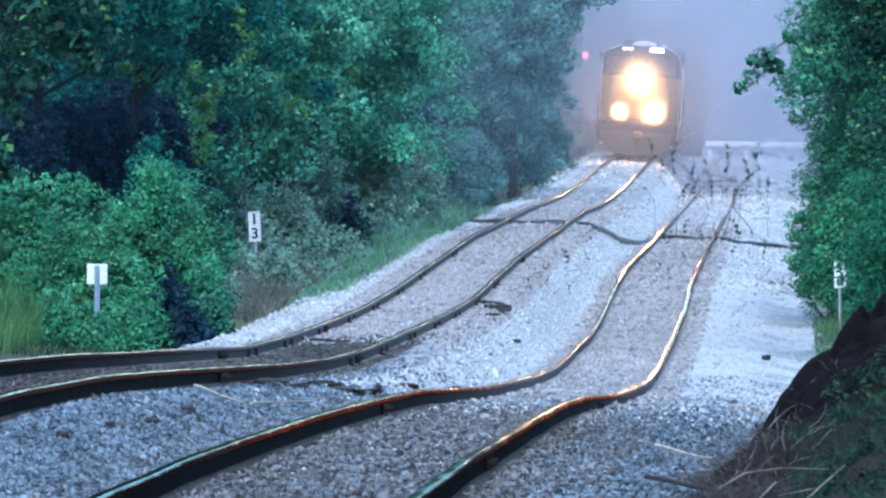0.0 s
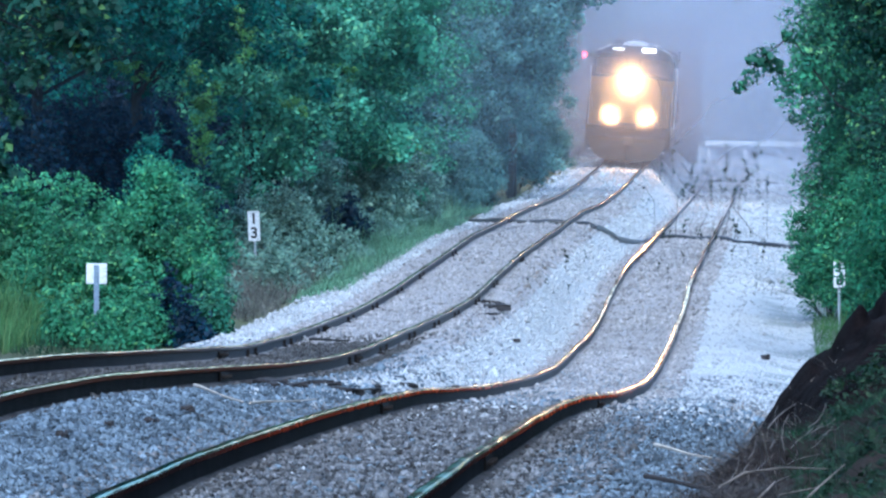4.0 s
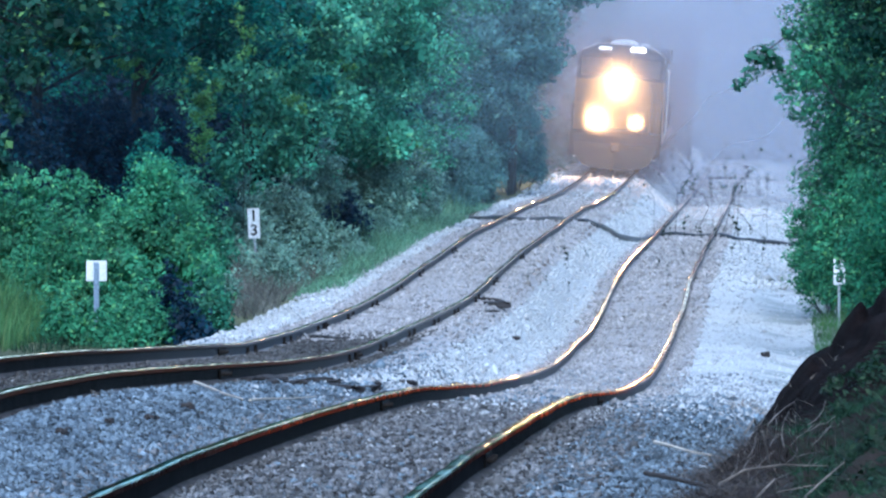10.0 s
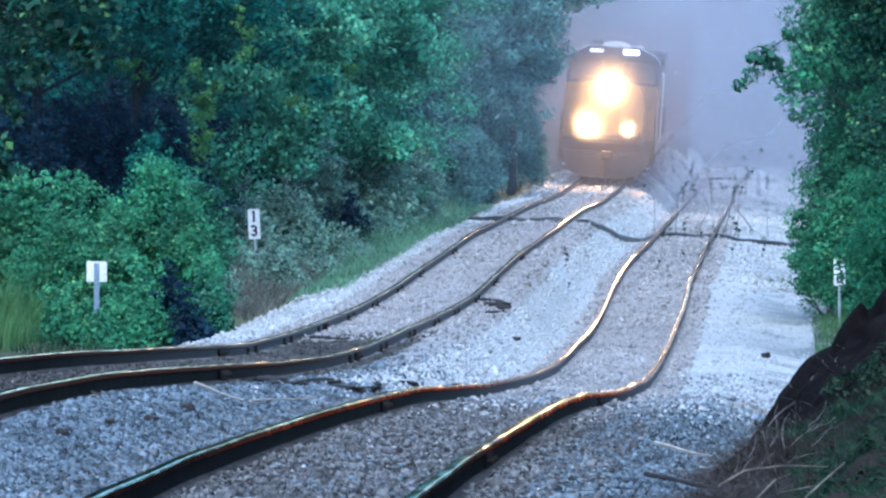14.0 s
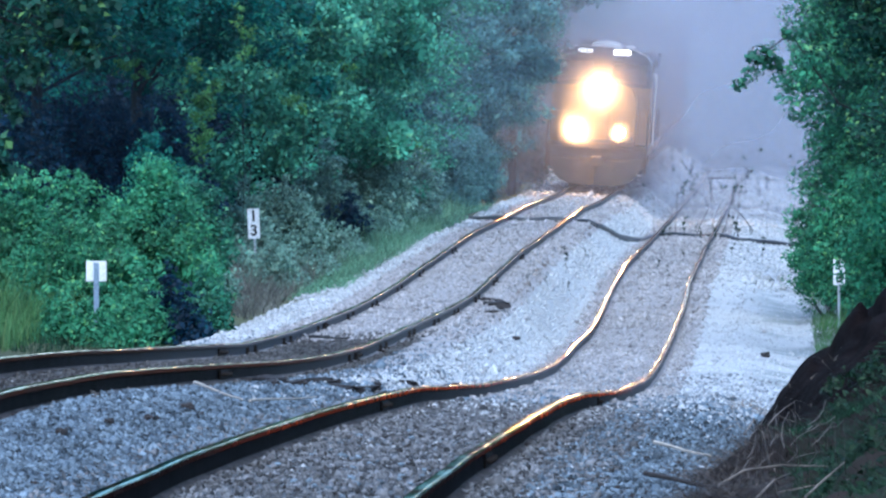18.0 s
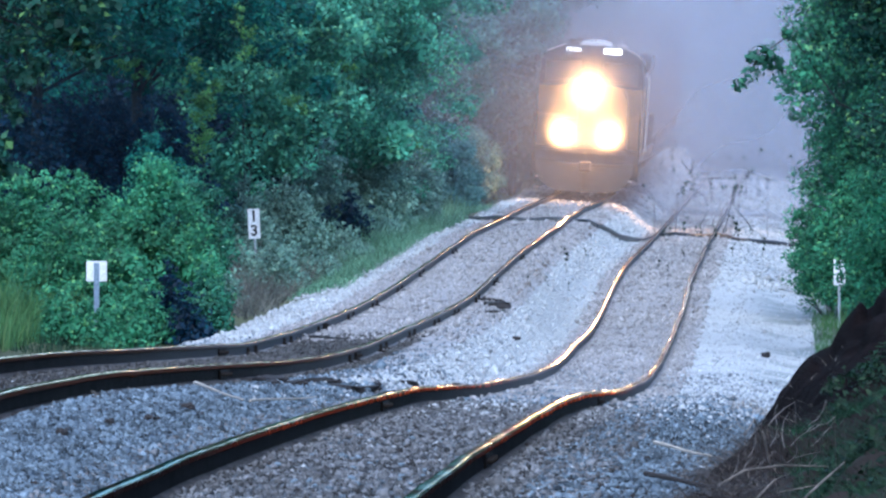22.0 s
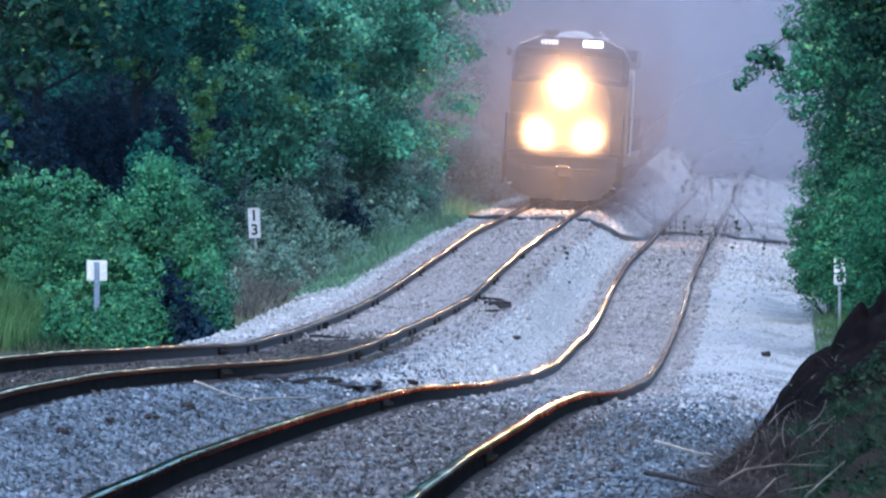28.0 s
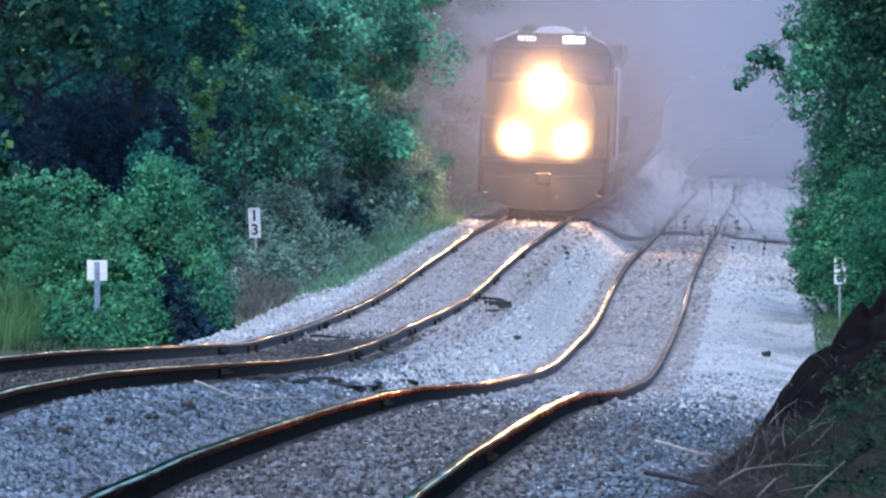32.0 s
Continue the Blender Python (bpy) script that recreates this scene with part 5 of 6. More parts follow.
def build_weeds():
    """Tall thin weed stalks with a few ragged leaves, standing on the stone."""
    protos = []
    rng = np.random.RandomState(5)
    for k in range(6):
        crooked = k > 2
        th = thing("weed", pose(0, 0, -50 - k), "crooked dead weed stalk with a few hanging leaves" if crooked else "thin dark weed stalk with ragged leaves growing from the stone", "weed", "weeds on the line")
        bm = bmesh.new()
        p = Vector((0, 0, -0.03))
        tips = []
        for i in range(5):
            q = p + Vector((rng.normal() * (0.15 if crooked else 0.10), rng.normal() * 0.05, 0.2))
            rod(bm, p, q, 0.006 - 0.0008 * i, 5, 0.0052 - 0.0008 * i)
            if crooked and i in (1, 2, 3):
                t = q + Vector((rng.normal() * 0.22, 0.02, rng.uniform(-0.05, 0.16)))
                rod(bm, q, t, 0.0035, 5, 0.002)
                tips.append(t)
            p = q
            tips.append(p)
        part("stalk", bm, M_OLDWOOD, th)
        c = np.array([list(t) for t in tips[1:]] + [[t.x + rng.normal() * 0.1, t.y, t.z + 0.05] for t in tips[2:]])
        if crooked:
            c = c[c[:, 2] > 0.45]
            c = c[rng.permutation(len(c))[:6]]
        v, f = clump_leaves(rng, c, np.full(len(c), 0.02 if crooked else 0.06), 3 if crooked else 6, 0.08 if crooked else 0.13, 0.02 if crooked else 0.036)
        ob = new("leaves", raw_mesh("leaves", v, f, M_GRASS_DARK))
        ob.parent = th
        protos.append(th)
    spots = [(1195, 168, 0.6), (1215, 172, 0.7), (1238, 164, 0.55), (1252, 157, 0.5), (1300, 168, 0.7), (1312, 164, 0.6), (1330, 172, 0.5), (1345, 152, 0.6), (1270, 170, 0.5),
             (1225, 174, 0.5), (1180, 170, 0.5), (1290, 150, 0.45), (960, 121, 0.35), (1000, 131, 0.5), (1010, 128, 0.3), (1040, 140, 0.35), (1090, 133, 0.35),
             (1165, 141, 0.4), (1180, 137, 0.4), (1210, 150, 0.35), (1255, 155, 0.4), (1320, 158, 0.3), (1130, 150, 0.3), (930, 118, 0.25), (985, 138, 0.3),
             (1190, 252, 2.0), (1217, 250, 1.7), (1243, 254, 2.2), (1257, 248, 1.2), (1290, 246, 1.8), (1303, 252, 2.6), (1318, 250, 1.8), (1345, 250, 2.6), (1275, 244, 1.3), (1232, 236, 1.1),
             (1160, 246, 1.5), (1175, 240, 1.2), (1205, 232, 1.0), (1262, 240, 1.0), (1333, 238, 1.2), (1300, 228, 0.9), (1352, 232, 1.4)]
    bent = [(1160, 184, 1.8), (1196, 186, 1.9), (1232, 183, 1.8), (1278, 185, 2.3), (1302, 184, 2.0), (1338, 186, 2.2), (1360, 185, 1.6)]
    for i, (u, d, h) in enumerate(spots):
        h = 0.8 * h if d > 200 else h
        x = ux(u, d)
        m = pose(x, d, gz(x, d), rng.uniform(-6, 6), rng.uniform(-5, 5), rng.uniform(0, 360))
        w = h if h < 1 else 0.65 * h
        m = m @ Matrix.Diagonal((w, w, h, 1))
        if i < 3:
            protos[i].matrix_world = m
        else:
            o = copy_thing(protos[i % 3], m)
            o.scale = (w, w, h)
    for i, (u, d, h) in enumerate(bent):
        x = ux(u, d)
        m = pose(x, d, gz(x, d), rng.uniform(-5, 5), rng.uniform(-14, 14), rng.choice([0, 180]) + rng.uniform(-25, 25)) @ Matrix.Diagonal((0.8 * h, 0.8 * h, h, 1))
        if i < 3:
            protos[3 + i].matrix_world = m
        else:
            o = copy_thing(protos[3 + i % 3], m)
            o.scale = (0.8 * h, 0.8 * h, h)


build_weeds()


# ---- far end of the line: a red signal and a white rail by the road
def build_far():
    x, d = ux(1033, 286), 286.0
    z0 = gz(x, d)
    th = thing("railway_signal", pose(x, d, z0), "dark signal mast showing one red light above the line", "signal")
    top = 1.6 + (247 - 93) * d / 12000 - z0
    bm = bmesh.new()
    rod(bm, (0, 0, -0.3), (0, 0, top + 0.9), 0.07, 10)
    part("mast", bm, M_GALV, th)
    bm = bmesh.new()
    box(bm, (0, -0.12, top), (0.62, 0.05, 1.3), 0.05)
    part("backing_plate", bm, M_BLACK, th)
    for k, mtl in ((0.38, M_BLACK), (0.0, M_RED), (-0.38, M_BLACK)):
        bm = bmesh.new()
        rod(bm, (0, -0.15, top + k), (0, -0.19, top + k), 0.12, 16)
        lens = part("lens", bm, mtl, th)
        bm = bmesh.new()
        for a in range(7):
            t0, t1 = math.pi * a / 7, math.pi * (a + 1) / 7
            box(bm, (0.17 * math.cos((t0 + t1) / 2), -0.3, top + k + 0.17 * math.sin((t0 + t1) / 2)), (0.012, 0.28, 0.08), 0, Matrix.Rotation(-(t0 + t1) / 2, 4, "Y"))
        part("hood", bm, M_BLACK, th)
    d = 352.0
    th = thing("road_barrier", pose(0, d, 0), "low white barrier rail beside the road beyond the tracks", "barrier")
    for x in np.arange(13.8, 24.0, 1.9):
        z = gz(x, d)
        bm = bmesh.new()
        box(bm, (x, 0, z + 0.25), (0.14, 0.14, 0.6), 0.01)
        part("post", bm, M_WHITE, th)
    bm = bmesh.new()
    box(bm, (18.9, -0.09, 1.46), (10.6, 0.05, 0.26), 0.02, Matrix.Rotation(0.012, 4, "Y"))
    part("rail_beam", bm, M_WHITE, th)


build_far()


# ---- haze over the line, imitated by flat translucent sheets
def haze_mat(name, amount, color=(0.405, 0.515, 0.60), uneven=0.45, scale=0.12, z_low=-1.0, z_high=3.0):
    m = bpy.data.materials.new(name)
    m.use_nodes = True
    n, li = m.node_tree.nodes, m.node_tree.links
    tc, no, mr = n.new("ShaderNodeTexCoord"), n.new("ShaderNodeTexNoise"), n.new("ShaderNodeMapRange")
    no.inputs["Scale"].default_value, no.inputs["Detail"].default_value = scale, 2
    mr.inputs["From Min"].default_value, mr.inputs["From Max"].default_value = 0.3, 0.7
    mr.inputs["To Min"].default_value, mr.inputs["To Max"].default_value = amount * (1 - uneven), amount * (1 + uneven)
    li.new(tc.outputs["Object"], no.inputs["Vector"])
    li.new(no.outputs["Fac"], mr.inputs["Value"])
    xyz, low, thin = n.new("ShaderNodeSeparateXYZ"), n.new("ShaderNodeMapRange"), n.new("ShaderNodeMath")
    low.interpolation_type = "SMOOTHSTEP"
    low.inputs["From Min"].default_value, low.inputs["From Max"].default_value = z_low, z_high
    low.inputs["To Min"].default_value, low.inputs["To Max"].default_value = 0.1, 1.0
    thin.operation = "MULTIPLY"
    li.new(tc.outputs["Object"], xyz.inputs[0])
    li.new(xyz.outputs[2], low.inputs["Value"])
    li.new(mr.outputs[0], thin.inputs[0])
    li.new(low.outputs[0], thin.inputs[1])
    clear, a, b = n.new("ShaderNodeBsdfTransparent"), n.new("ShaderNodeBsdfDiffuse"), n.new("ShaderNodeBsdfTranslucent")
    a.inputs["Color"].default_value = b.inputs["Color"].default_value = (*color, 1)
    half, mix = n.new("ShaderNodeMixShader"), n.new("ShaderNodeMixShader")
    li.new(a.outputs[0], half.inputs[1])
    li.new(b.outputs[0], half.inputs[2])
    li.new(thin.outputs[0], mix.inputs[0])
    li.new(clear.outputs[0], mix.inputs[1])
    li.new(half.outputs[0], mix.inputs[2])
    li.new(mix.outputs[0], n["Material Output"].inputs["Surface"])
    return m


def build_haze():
    # the nearest, bluest sheet lays a blue veil over the wood's dark parts
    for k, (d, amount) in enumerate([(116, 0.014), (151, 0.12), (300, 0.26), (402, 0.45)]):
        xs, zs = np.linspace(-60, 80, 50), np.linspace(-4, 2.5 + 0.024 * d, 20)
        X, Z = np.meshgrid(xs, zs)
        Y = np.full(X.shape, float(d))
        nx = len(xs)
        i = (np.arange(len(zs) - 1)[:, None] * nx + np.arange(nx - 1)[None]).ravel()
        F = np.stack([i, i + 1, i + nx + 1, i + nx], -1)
        me = raw_mesh("haze", np.stack([X, Y, Z], -1).reshape(-1, 3), F, haze_mat("blue_haze_sheet", amount, (0.26, 0.42, 0.66) if d < 130 else (0.405, 0.515, 0.60)))
        tagged(new("haze", me), "flat translucent sheet standing in for bluish haze over the line", "haze", kind="stuff")


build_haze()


# ---- the engine
def wheelset(parent, y, r=0.53):
    bm = bmesh.new()
    rod(bm, (-0.95, 0, 0), (0.95, 0, 0), 0.09, 10)
    ws = part("wheelset", bm, M_STEEL, parent)
    for sx in (-1, 1):
        bm = bmesh.new()
        rod(bm, (sx * 0.69, 0, 0), (sx * 0.82, 0, 0), r, 28)
        rod(bm, (sx * 0.665, 0, 0), (sx * 0.69, 0, 0), r + 0.03, 28)
        rod(bm, (sx * 0.81, 0, 0), (sx * 0.85, 0, 0), 0.16, 12)
        part("wheel", bm, M_STEEL, ws)
    ws.matrix_local = pose(0, y, r)
    return ws


def truck(parent, y, axles, gap, wheels):
    """A bogie: side frames with springs, and its wheelsets."""
    half = gap * (axles - 1) / 2
    for sx in (-1, 1):
        bm = bmesh.new()
        side_prism(bm, [(y - half - 0.5, 0.5), (y + half + 0.5, 0.5), (y + half + 0.5, 0.72), (y + half * 0.5, 0.9), (y - half * 0.5, 0.9), (y - half - 0.5, 0.72)], sx * 0.95 - 0.07, sx * 0.95 + 0.07)
        fr = part("truck_frame", bm, M_UNDER, parent)
        for k in range(axles):
            bm = bmesh.new()
            box(bm, (sx * 1.04, y - half + k * gap, 0.53), (0.16, 0.3, 0.3), 0.03)
            part("axle_box", bm, M_UNDER, fr)
    for k in range(axles):
        wheels.append((wheelset(parent, y - half + k * gap), y - half + k * gap))


WHEELS = []


def lens_disc(bm, c, r, seg=24):
    """The slightly domed front of a lamp lens, facing forward."""
    mid = bm.verts.new((c[0], c[1] - 0.012, c[2]))
    rim = [bm.verts.new((c[0] + r * math.cos(6.2832 * k / seg), c[1], c[2] + r * math.sin(6.2832 * k / seg))) for k in range(seg)]
    for k in range(seg):
        bm.faces.new((mid, rim[k], rim[(k + 1) % seg]))


def build_engine():
    th = thing("locomotive", pose(0, 0, 0), "yellow and dark blue diesel locomotive with its headlights lit", "locomotive")

    def p(name, material, fn, parent=None, label=""):
        bm = bmesh.new()
        fn(bm)
        return part(name, bm, material, parent or th, label)

    p("deck", M_UNDER, lambda b: box(b, (0, 11.2, 1.27), (3.05, 20.2, 0.2), 0.03))
    for sx in (-1, 1):
        p("side_sill", M_NAVY, lambda b: box(b, (sx * 1.5, 11.2, 1.2), (0.08, 20.2, 0.34), 0.02))
        p("sill_stripe", M_YELLOW, lambda b: box(b, (sx * 1.545, 11.2, 1.25), (0.012, 20.0, 0.07), 0))
    # pilot and plough: two swept blades that meet on the centre line

    def plough(b):
        for sx in (-1, 1):
            q = [(x, 0.02 + 0.38 * x + 0.24 * (z - 0.14), z) for x, z in ((0, 0.14), (0.7, 0.15), (1.02, 0.24), (1.24, 0.42), (1.36, 0.68), (1.4, 1.0), (0, 0.94))]
            v = [b.verts.new((sx * c[0], c[1], c[2])) for c in q]
            w = [b.verts.new((sx * c[0], c[1] + 0.06, c[2])) for c in q]
            b.faces.new(v)
            b.faces.new(w[::-1])
            for k in range(len(q)):
                b.faces.new((v[k], w[k], w[(k + 1) % len(q)], v[(k + 1) % len(q)]))
        bmesh.ops.recalc_face_normals(b, faces=b.faces)

    p("plough", M_UNDER, plough, None, "black swept plough blade")
    p("pilot_plate", M_NAVY, lambda b: box(b, (0, 0.82, 0.95), (2.95, 0.08, 0.62), 0.02))
    p("plough_edge", M_STEEL, lambda b: (box(b, (-0.55, 0.26, 0.9), (1.0, 0.02, 0.045), 0, Matrix.Rotation(0.0, 4, "Z")), box(b, (0.55, 0.26, 0.9), (1.0, 0.02, 0.045), 0)))
    p("coupler", M_STEEL, lambda b: (box(b, (0, 0.25, 0.88), (0.22, 0.9, 0.2), 0.03), box(b, (0.05, -0.22, 0.88), (0.36, 0.2, 0.3), 0.05)))
    p("anticlimber", M_NAVY, lambda b: [box(b, (0, 0.62, 1.28 + 0.07 * k), (2.3, 0.26, 0.035), 0.008) for k in range(4)])
    for sx in (-1, 1):
        p("air_hose", M_BLACK, lambda b: [rod(b, (sx * (0.45 + 0.05 * k), 0.6 - 0.04 * k, 1.0 - 0.14 * k), (sx * (0.5 + 0.05 * k), 0.56 - 0.04 * k, 0.86 - 0.14 * k), 0.03, 7) for k in range(4)])
        st = p("step_well", M_UNDER, lambda b: (box(b, (sx * 1.44, 0.98, 0.98), (0.05, 0.5, 0.62), 0.01), box(b, (sx * 1.1, 1.2, 0.95), (0.6, 0.04, 0.7), 0.01)))
        for k in range(4):
            p("step", M_GALV, lambda b: box(b, (sx * (1.13 + 0.03 * k), 1.0, 0.50 + 0.22 * k), (0.5, 0.36, 0.03), 0.006), st)
        p("corner_handrail", M_UNDER, lambda b: (rod(b, (sx * 1.5, 0.78, 0.5), (sx * 1.5, 0.78, 2.3), 0.022, 8), rod(b, (sx * 1.5, 1.25, 0.5), (sx * 1.5, 1.25, 2.3), 0.022, 8),
                                                  rod(b, (sx * 1.5, 0.78, 2.3), (sx * 1.5, 1.25, 2.3), 0.022, 8)))
        p("front_handrail", M_YELLOW, lambda b: (rod(b, (sx * 0.45, 0.78, 1.4), (sx * 0.45, 0.78, 2.25), 0.013, 8), rod(b, (sx * 0.45, 0.78, 2.25), (sx * 1.5, 0.78, 2.3), 0.013, 8),
                                                 rod(b, (sx * 0.45, 0.78, 1.8), (sx * 1.5, 0.78, 1.8), 0.011, 8)))
        p("cab_handrail", M_GREYPAINT, lambda b: (rod(b, (sx * 1.58, 6.35, 1.3), (sx * 1.58, 6.35, 3.5), 0.03, 8), rod(b, (sx * 1.58, 6.35, 3.5), (sx * 1.4, 6.35, 3.55), 0.03, 8)))
    p("nose", M_YELLOW, lambda b: (prism(b, [(-1.12, 1.37), (1.12, 1.37), (1.12, 2.7), (0.95, 3.1), (0.35, 3.22), (-0.35, 3.22), (-0.95, 3.1), (-1.12, 2.7)], 1.25, 3.2),
                                   bmesh.ops.bevel(b, geom=[e for e in b.edges if abs(e.verts[0].co.y - 1.25) < 0.01 and abs(e.verts[1].co.y - 1.25) < 0.01], offset=0.14, segments=2, affect="EDGES")), None, "yellow rounded short hood")
    nd = p("nose_door", M_YELLOW, lambda b: box(b, (0.0, 1.235, 2.1), (0.62, 0.03, 1.3), 0.01))
    p("door_latch", M_STEEL, lambda b: box(b, (0.22, 1.21, 2.05), (0.06, 0.03, 0.16), 0.008), nd)
    p("nose_stripe", M_NAVY, lambda b: box(b, (0, 1.238, 1.52), (2.1, 0.02, 0.2), 0))
    p("cab_lower", M_YELLOW, lambda b: prism(b, [(-1.5, 1.37), (1.5, 1.37), (1.5, 3.1), (-1.5, 3.1)], 2.9, 6.2), None, "yellow lower cab")
    p("cab_upper", M_NAVY, lambda b: prism(b, [(-1.5, 3.1), (1.5, 3.1), (1.48, 3.85), (1.30, 4.08), (0.80, 4.30), (-0.80, 4.30), (-1.30, 4.08), (-1.48, 3.85)], 2.9, 6.2), None, "dark blue upper cab and roof")
    p("roof_edge", M_GREYPAINT, lambda b: [box(b, (sx * 1.06, 2.87, 4.2), (0.58, 0.05, 0.035), 0, Matrix.Rotation(sx * 0.42, 4, "Y")) for sx in (-1, 1)])
    p("visor", M_NAVY, lambda b: box(b, (0, 2.78, 3.98), (2.5, 0.24, 0.04), 0.01))
    for sx in (-1, 1):
        w = p("windscreen", M_GLASS, lambda b: prism(b, [(sx * 0.3, 3.38), (sx * 1.34, 3.2), (sx * 1.34, 3.82), (sx * 0.3, 3.88)], 2.885, 2.91), None, "tilted windscreen reflecting the sky")
        for v in w.data.vertices:
            v.co.y -= 0.13 * max(0.0, 3.85 - v.co.z) / 0.6
        p("windscreen_frame", M_BLACK, lambda b: [rod(b, (sx * a[0], 2.885, a[1]), (sx * c[0], 2.885, c[1]), 0.022, 6) for a, c in
                                                  (((0.3, 3.38), (1.34, 3.2)), ((1.34, 3.2), (1.34, 3.82)), ((1.34, 3.82), (0.3, 3.88)), ((0.3, 3.88), (0.3, 3.38)))], w)
        p("wiper", M_BLACK, lambda b: rod(b, (sx * 0.5, 2.86, 3.86), (sx * 0.85, 2.86, 3.42), 0.012, 5), w)
        for k in range(2):
            p("side_window", M_GLASS, lambda b: box(b, (sx * 1.505, 4.1 + 1.1 * k, 3.5), (0.02, 0.85, 0.6), 0.01))
        mi = p("mirror", M_BLACK, lambda b: box(b, (sx * 1.6, 3.1, 3.86), (0.14, 0.05, 0.2), 0.02))
        p("mirror_arm", M_BLACK, lambda b: rod(b, (sx * 1.44, 3.15, 3.84), (sx * 1.6, 3.12, 3.86), 0.014, 6), mi)
        nb = p("number_board", M_BOARD if sx > 0 else M_BOARD_DIM, lambda b: box(b, (sx * 0.56, 2.83, 4.16), (0.52 if sx > 0 else 0.44, 0.1, 0.17 if sx > 0 else 0.12), 0.03), None, "small lit number board")
        if sx < 0:
            for k in range(4):
                p("dark_bar", M_BLACK, lambda b: box(b, (-0.71 + 0.1 * k, 2.777, 4.16), (0.035, 0.006, 0.08), 0), nb)
    p("air_conditioner", M_GREYPAINT, lambda b: (box(b, (0.05, 4.2, 4.30), (0.98, 1.3, 0.16), 0.07),
                                                        bmesh.ops.create_uvsphere(b, u_segments=24, v_segments=10, radius=1, matrix=Matrix.Translation((0.05, 4.2, 4.36)) @ Matrix.Diagonal((0.46, 0.6, 0.13, 1)))), None, "pale grey roof cooling unit")
    p("horn", M_UNDER, lambda b: [rod(b, (-0.7 + 0.12 * k, 5.6, 4.36), (-0.7 + 0.12 * k, 5.15, 4.42), 0.03, 8, 0.075) for k in range(3)])
    p("antenna", M_GALV, lambda b: (box(b, (0.75, 5.2, 4.34), (0.3, 0.3, 0.05), 0.01), rod(b, (0.75, 5.2, 4.3), (0.75, 5.2, 4.52), 0.012, 6)))
    # lamps
    hb = p("headlight_box", M_BLACK, lambda b: box(b, (0, 1.24, 3.02), (0.44, 0.14, 0.52), 0.06))
    for sx in (-1, 1):
        p("headlight", M_HEADLAMP, lambda b: lens_disc(b, (0, 1.135, 3.02 + sx * 0.1), 0.088), hb, "round lit headlight")
        p("headlight_rim", M_GALV, lambda b: [rod(b, (0.097 * math.cos(a), 1.15, 3.02 + sx * 0.1 + 0.097 * math.sin(a)), (0.097 * math.cos(a + 0.4), 1.15, 3.02 + sx * 0.1 + 0.097 * math.sin(a + 0.4)), 0.012, 5)
                                              for a in np.arange(0, 6.28, 0.3927)], hb)
    ditch = []
    for sx in (-1, 1):
        dh = p("ditch_light_box", M_BLACK, lambda b: (box(b, (sx * 0.68, 0.84, 1.75), (0.36, 0.04, 0.36), 0.03), box(b, (sx * 0.68, 0.80, 1.5), (0.08, 0.08, 0.3), 0.01)))
        bm = bmesh.new()
        lens_disc(bm, (0, -0.02, 0), 0.12)
        lamp = part("ditch_light", bm, M_LAMP, dh, "round lit ditch light")
        home = pose(sx * 0.68, 0.42, 1.75)
        lamp.matrix_local = home
        bm = bmesh.new()
        rod(bm, (0, 0.36, 0), (0, 0.40, 0), 0.155, 20, 0.12)
        bmesh.ops.create_cone(bm, cap_ends=False, segments=20, radius1=0.145, radius2=0.14, depth=0.40, matrix=Matrix.Translation((0, 0.18, 0)) @ Matrix.Rotation(math.pi / 2, 4, "X"))
        bk = part("reflector_back", bm, M_BLACK, dh)
        bk.matrix_local = home
        ditch.append((lamp, home))
    # translucent sheets before the lamps stand in for their glow, lit only by them
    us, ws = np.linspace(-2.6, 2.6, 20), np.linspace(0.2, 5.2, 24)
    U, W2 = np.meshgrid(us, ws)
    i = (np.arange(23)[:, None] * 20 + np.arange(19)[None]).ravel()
    for y0, dip, stuff in ((0.84, 0.0, M_HALO_HIGH), (0.12, 0.55, M_HALO_LOW)):
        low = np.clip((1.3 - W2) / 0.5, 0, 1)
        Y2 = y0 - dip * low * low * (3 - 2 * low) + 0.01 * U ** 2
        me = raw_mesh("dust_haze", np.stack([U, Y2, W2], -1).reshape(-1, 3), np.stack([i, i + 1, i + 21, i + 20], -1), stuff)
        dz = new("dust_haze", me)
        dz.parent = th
        tagged(dz, "translucent sheet standing in for the glow round the lamps")
    # engine hood
    p("long_hood", M_NAVY, lambda b: prism(b, [(-0.95, 1.37), (0.95, 1.37), (0.95, 3.85), (0.7, 4.12), (-0.7, 4.12), (-0.95, 3.85)], 6.2, 20.6), None, "dark blue long hood")
    p("radiator", M_NAVY, lambda b: prism(b, [(-1.0, 3.2), (1.0, 3.2), (1.45, 3.75), (1.45, 4.15), (-1.45, 4.15), (-1.45, 3.75)], 15.5, 20.2))
    p("exhaust_stack", M_BLACK, lambda b: box(b, (0, 12.5, 4.2), (0.5, 0.9, 0.24), 0.04))
    p("inverter_cabinet", M_NAVY, lambda b: box(b, (-1.15, 7.8, 2.3), (0.5, 2.8, 1.8), 0.05))
    for sx in (-1, 1):
        for k in range(7):
            p("hood_door", M_NAVY, lambda b: box(b, (sx * 0.955, 9.0 + 1.0 * k, 2.5), (0.03, 0.92, 1.9), 0.012))
        hr = p("walkway_handrail", M_NAVY, lambda b: rod(b, (sx * 1.5, 6.6, 2.35), (sx * 1.5, 21.0, 2.35), 0.02, 8))
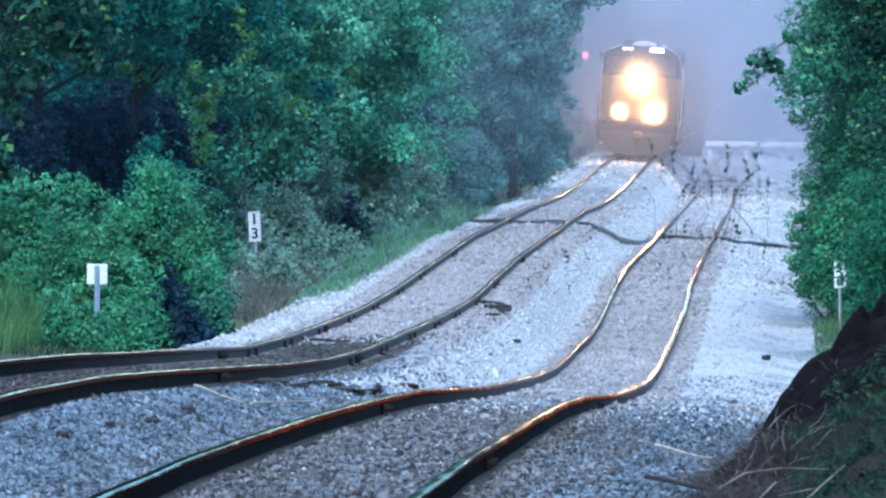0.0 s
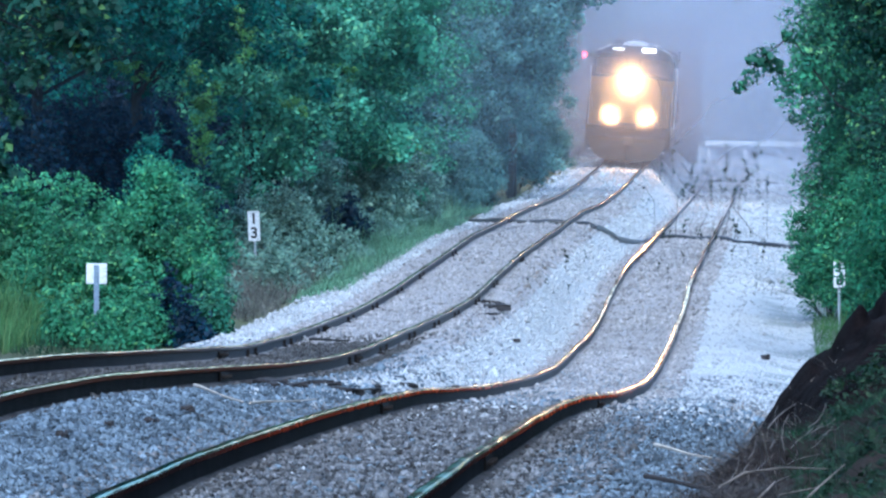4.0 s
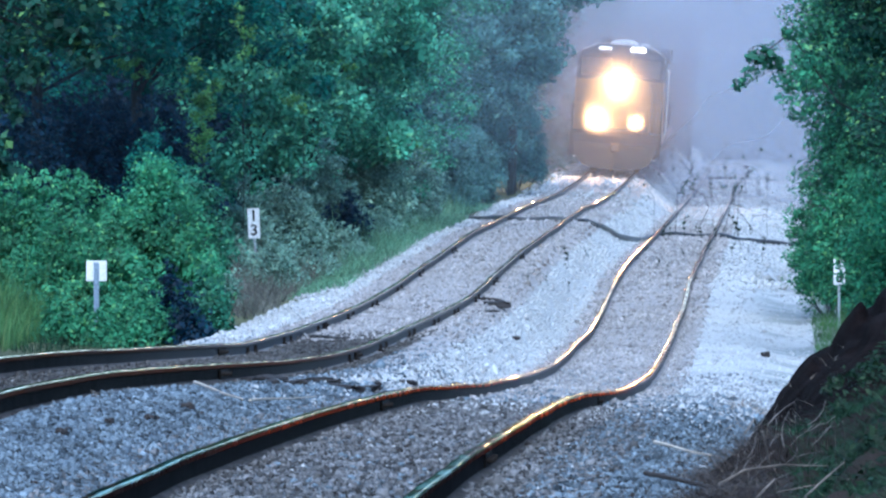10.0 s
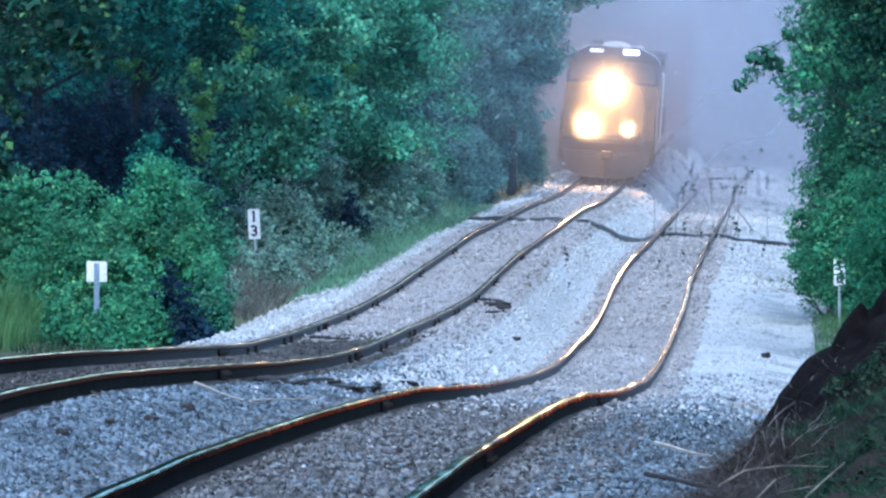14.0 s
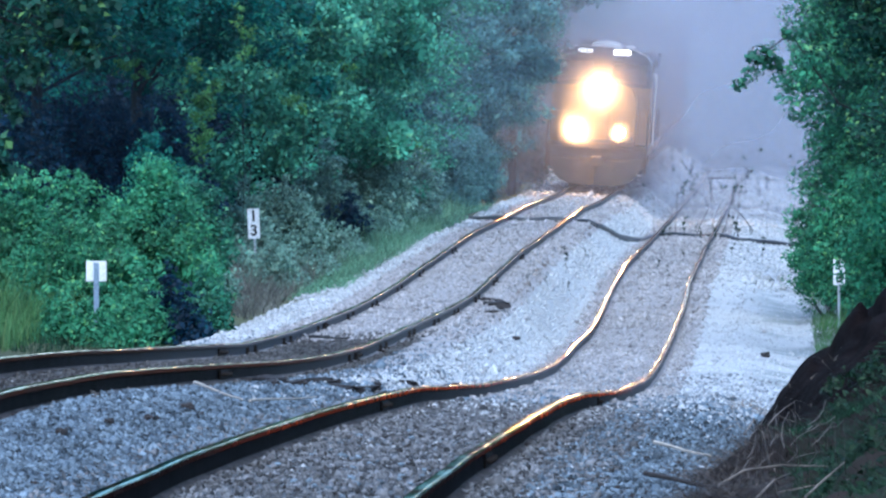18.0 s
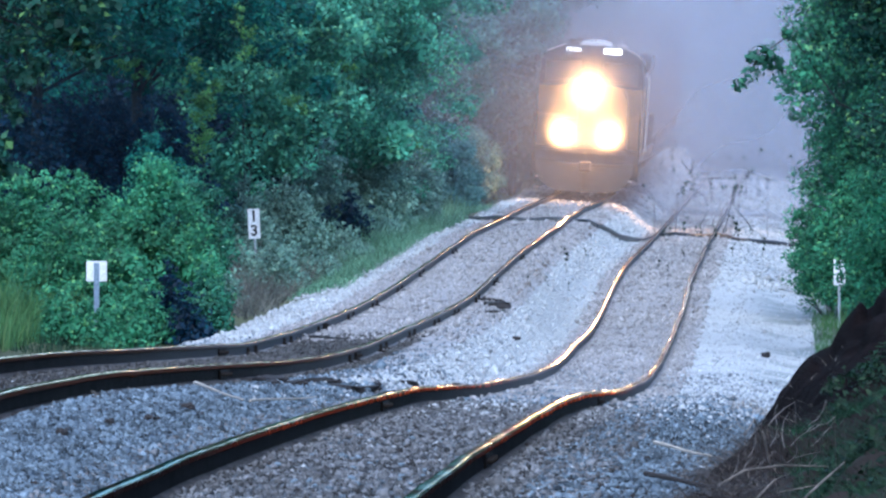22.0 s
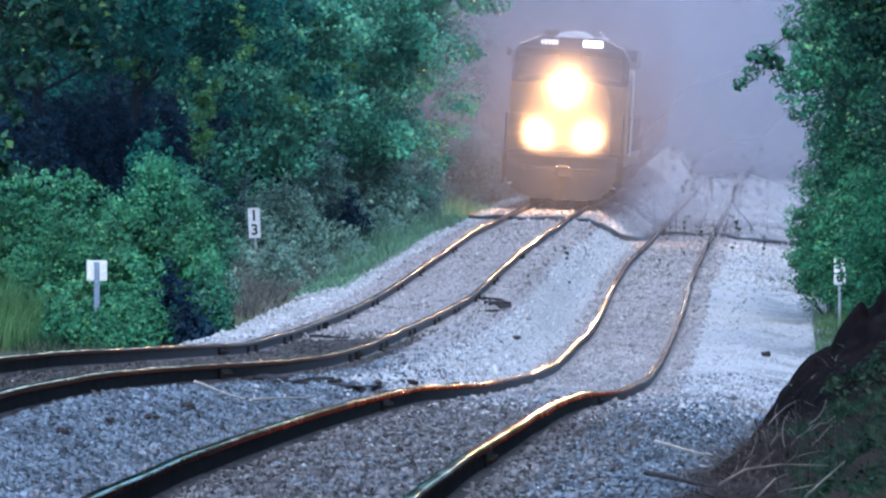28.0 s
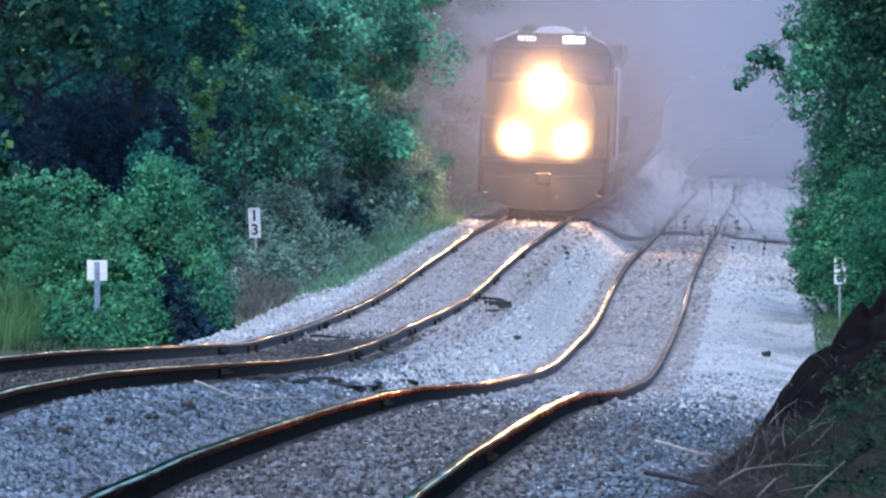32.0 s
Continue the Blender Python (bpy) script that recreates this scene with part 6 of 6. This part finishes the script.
        for k in range(9):
            p("handrail_post", M_NAVY, lambda b: rod(b, (sx * 1.5, 6.8 + 1.7 * k, 1.3), (sx * 1.5, 6.8 + 1.7 * k, 2.35), 0.02, 6), hr)
    p("fuel_tank", M_UNDER, lambda b: box(b, (0, 11.2, 0.72), (2.7, 5.4, 0.8), 0.18))
    truck(th, 4.0, 3, 2.0, WHEELS)
    truck(th, 18.2, 3, 2.0, WHEELS)
    return th, ditch


ENGINE, DITCH = build_engine()
ENGINE.scale = (1.0, 1.0, 1.0)


def build_car():
    """A ribbed brown open-top freight car."""
    th = thing("freight_car", pose(0, 0, 0), "dusty brown ribbed freight car behind the engine", "freight car", "freight cars")

    def p(name, material, fn, parent=None):
        bm = bmesh.new()
        fn(bm)
        return part(name, bm, material, parent or th)

    p("underframe", M_UNDER, lambda b: box(b, (0, 7.6, 1.05), (2.7, 14.6, 0.3), 0.03))
    p("floor_pan", M_CAR, lambda b: box(b, (0, 7.6, 1.28), (2.9, 14.2, 0.12), 0.02))
    for y in (0.55, 14.65):
        p("end_wall", M_CAR, lambda b: box(b, (0, y, 2.65), (2.9, 0.08, 2.7), 0.02))
        for k in range(4):
            p("end_rib", M_CAR, lambda b: box(b, (0, y + (-0.07 if y < 1 else 0.07), 1.7 + 0.6 * k), (2.9, 0.08, 0.12), 0.02))
    for sx in (-1, 1):
        sw = p("side_wall", M_CAR, lambda b: box(b, (sx * 1.43, 7.6, 2.65), (0.06, 14.1, 2.7), 0.02))
        p("top_chord", M_CAR, lambda b: box(b, (sx * 1.45, 7.6, 4.02), (0.16, 14.3, 0.14), 0.02))
        for k in range(12):
            p("side_rib", M_CAR, lambda b: box(b, (sx * 1.5, 0.9 + 1.22 * k, 2.6), (0.1, 0.12, 2.75), 0.02), sw)
        ld = p("ladder", M_STEEL, lambda b: [rod(b, (sx * 1.56, 0.65 + q, 1.0), (sx * 1.56, 0.65 + q, 3.6), 0.015, 6) for q in (0, 0.4)])
        for k in range(7):
            p("rung", M_STEEL, lambda b: rod(b, (sx * 1.56, 0.65, 1.15 + 0.36 * k), (sx * 1.56, 1.05, 1.15 + 0.36 * k), 0.012, 6), ld)
    p("coal_load", M_BLACK, lambda b: prism(b, [(-1.38, 3.7), (1.38, 3.7), (0.6, 4.15), (-0.6, 4.15)], 0.7, 14.5))
    for y in (0.1, 15.1):
        p("coupler", M_STEEL, lambda b: box(b, (0, y, 0.88), (0.25, 0.9, 0.25), 0.04))
    for y in (2.4, 12.8):
        truck(th, y, 2, 1.75, [])
    return th


def build_dust_sheet(amount, low=-1.0, high=3.0, tint=(0.385, 0.39, 0.45)):
    """A flat translucent sheet standing in for the dust and exhaust that moves with the train."""
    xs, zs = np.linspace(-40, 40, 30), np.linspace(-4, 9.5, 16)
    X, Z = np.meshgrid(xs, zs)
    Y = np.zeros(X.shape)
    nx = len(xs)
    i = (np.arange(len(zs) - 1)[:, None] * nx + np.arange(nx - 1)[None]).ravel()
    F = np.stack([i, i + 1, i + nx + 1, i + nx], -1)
    me = raw_mesh("dust", np.stack([X, Y, Z], -1).reshape(-1, 3), F, haze_mat("train_haze_sheet", amount, tint, 0.35, 0.12, low, high))
    return tagged(new("dust", me), "flat translucent sheet standing in for dust, exhaust and lamp glare", "dust", kind="stuff")


# the first sheet rides ahead of the lamps as a veil of glare
HAZE_SHEETS = [(build_dust_sheet(0.09, -2.0, 1.5, (0.40, 0.40, 0.465)), -2.6), (build_dust_sheet(0.15, -2.2, -0.2, (0.44, 0.41, 0.49)), 1.6), (build_dust_sheet(0.36, -0.8, 2.6, (0.40, 0.34, 0.41)), 7.0), (build_dust_sheet(0.50, -1.8, 0.8), 20.8)]
CURTAINS = [(build_dust_sheet(0.30, -1.2, 1.6, (0.355, 0.43, 0.515)), 12.0 * _k) for _k in range(3)]
CAR = build_car()
CARS = [CAR] + [copy_thing(CAR, pose(0, 0, 0)) for _k in range(2)]


# ---- what moves: the train rolls towards the camera at a walking pace
TRAIN_ROWS = [(0, 259.0), (3, 248.6), (6, 238.8), (9, 229.4), (12, 221.0), (15, 212.6), (18, 204.0), (21, 195.3), (24, 185.6), (27, 175.4), (30, 165.4), (32, 159.0)]
SIDE = 0.08                       # how far the engine sits off the track centre
# seconds at which the right-hand ditch light is brightest; the left one shines half way between
FLASH = [0.2, 1.2, 2.25, 3.25, 4.25, 5.25, 6.3, 7.35, 8.4, 9.4, 10.42, 11.45, 12.45, 13.45, 14.45, 15.45, 16.5, 17.5, 18.45]


def on_track(track, d, length):
    """Pose of a vehicle whose front stands at distance d."""
    z0, z1 = float(rail_z(track, d + 3)), float(rail_z(track, d + length - 3))
    lean = 0.5 * (float(rail_z(track, d + 4, -1)) - float(rail_z(track, d + 4, 1)))
    pitch = math.degrees(math.atan2(z1 - z0, length - 6))
    z = z0 - 3 * (z1 - z0) / (length - 6)
    return pose(track_x(track, d, SIDE), d, z, 0, 0, -TURN) @ pose(0, 0, 0, pitch, 0, 0) @ pose(0, 0, 0, 0, 1.0 + math.degrees(lean / 0.75), 0)


_fit = np.polyfit([r[0] for r in TRAIN_ROWS], [r[1] for r in TRAIN_ROWS], 4)


def train_d(t):
    return float(np.polyval(_fit, t))


def motions():
    walk(ENGINE, [(t, on_track("A", train_d(t), 21)) for t in range(0, 33)])
    for k, car in enumerate(CARS):
        walk(car, [(t, on_track("A", train_d(t) + 22.2 + 15.6 * k, 15.2)) for t in range(0, 33)])
    for ob, back in HAZE_SHEETS:
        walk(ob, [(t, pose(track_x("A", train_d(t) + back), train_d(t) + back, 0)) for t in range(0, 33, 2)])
    # the sheets for the dust cloud at the far end roll forward over the ground behind the train
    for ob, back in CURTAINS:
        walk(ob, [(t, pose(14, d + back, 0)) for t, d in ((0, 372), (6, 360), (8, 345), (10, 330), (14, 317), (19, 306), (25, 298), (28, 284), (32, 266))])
    # wheels roll without slipping
    n = 150
    for ws, y in WHEELS:
        rows = [(32 * i / n, pose(0, y, 0.53, math.degrees((train_d(0) - train_d(32 * i / n)) / 0.53))) for i in range(n + 1)]
        walk(ws, rows)
    # each ditch light draws back into its housing and dims, and comes forward again, in turn, until both hold steady
    for k, (lamp, home) in enumerate(DITCH):
        rows = []
        for i, t in enumerate(FLASH):
            nxt = FLASH[i + 1] if i + 1 < len(FLASH) else 19.5
            rows += [(t, 0 if k else 0.31), ((t + nxt) / 2, 0.31 if k else 0)]
        rows = [(0.0, 0.05 if k else 0.2)] + rows + [(19.5, 0), (20.0, 0), (32.0, 0)]
        walk(lamp, [(t, home @ pose(0, a, 0)) for t, a in rows])


motions()
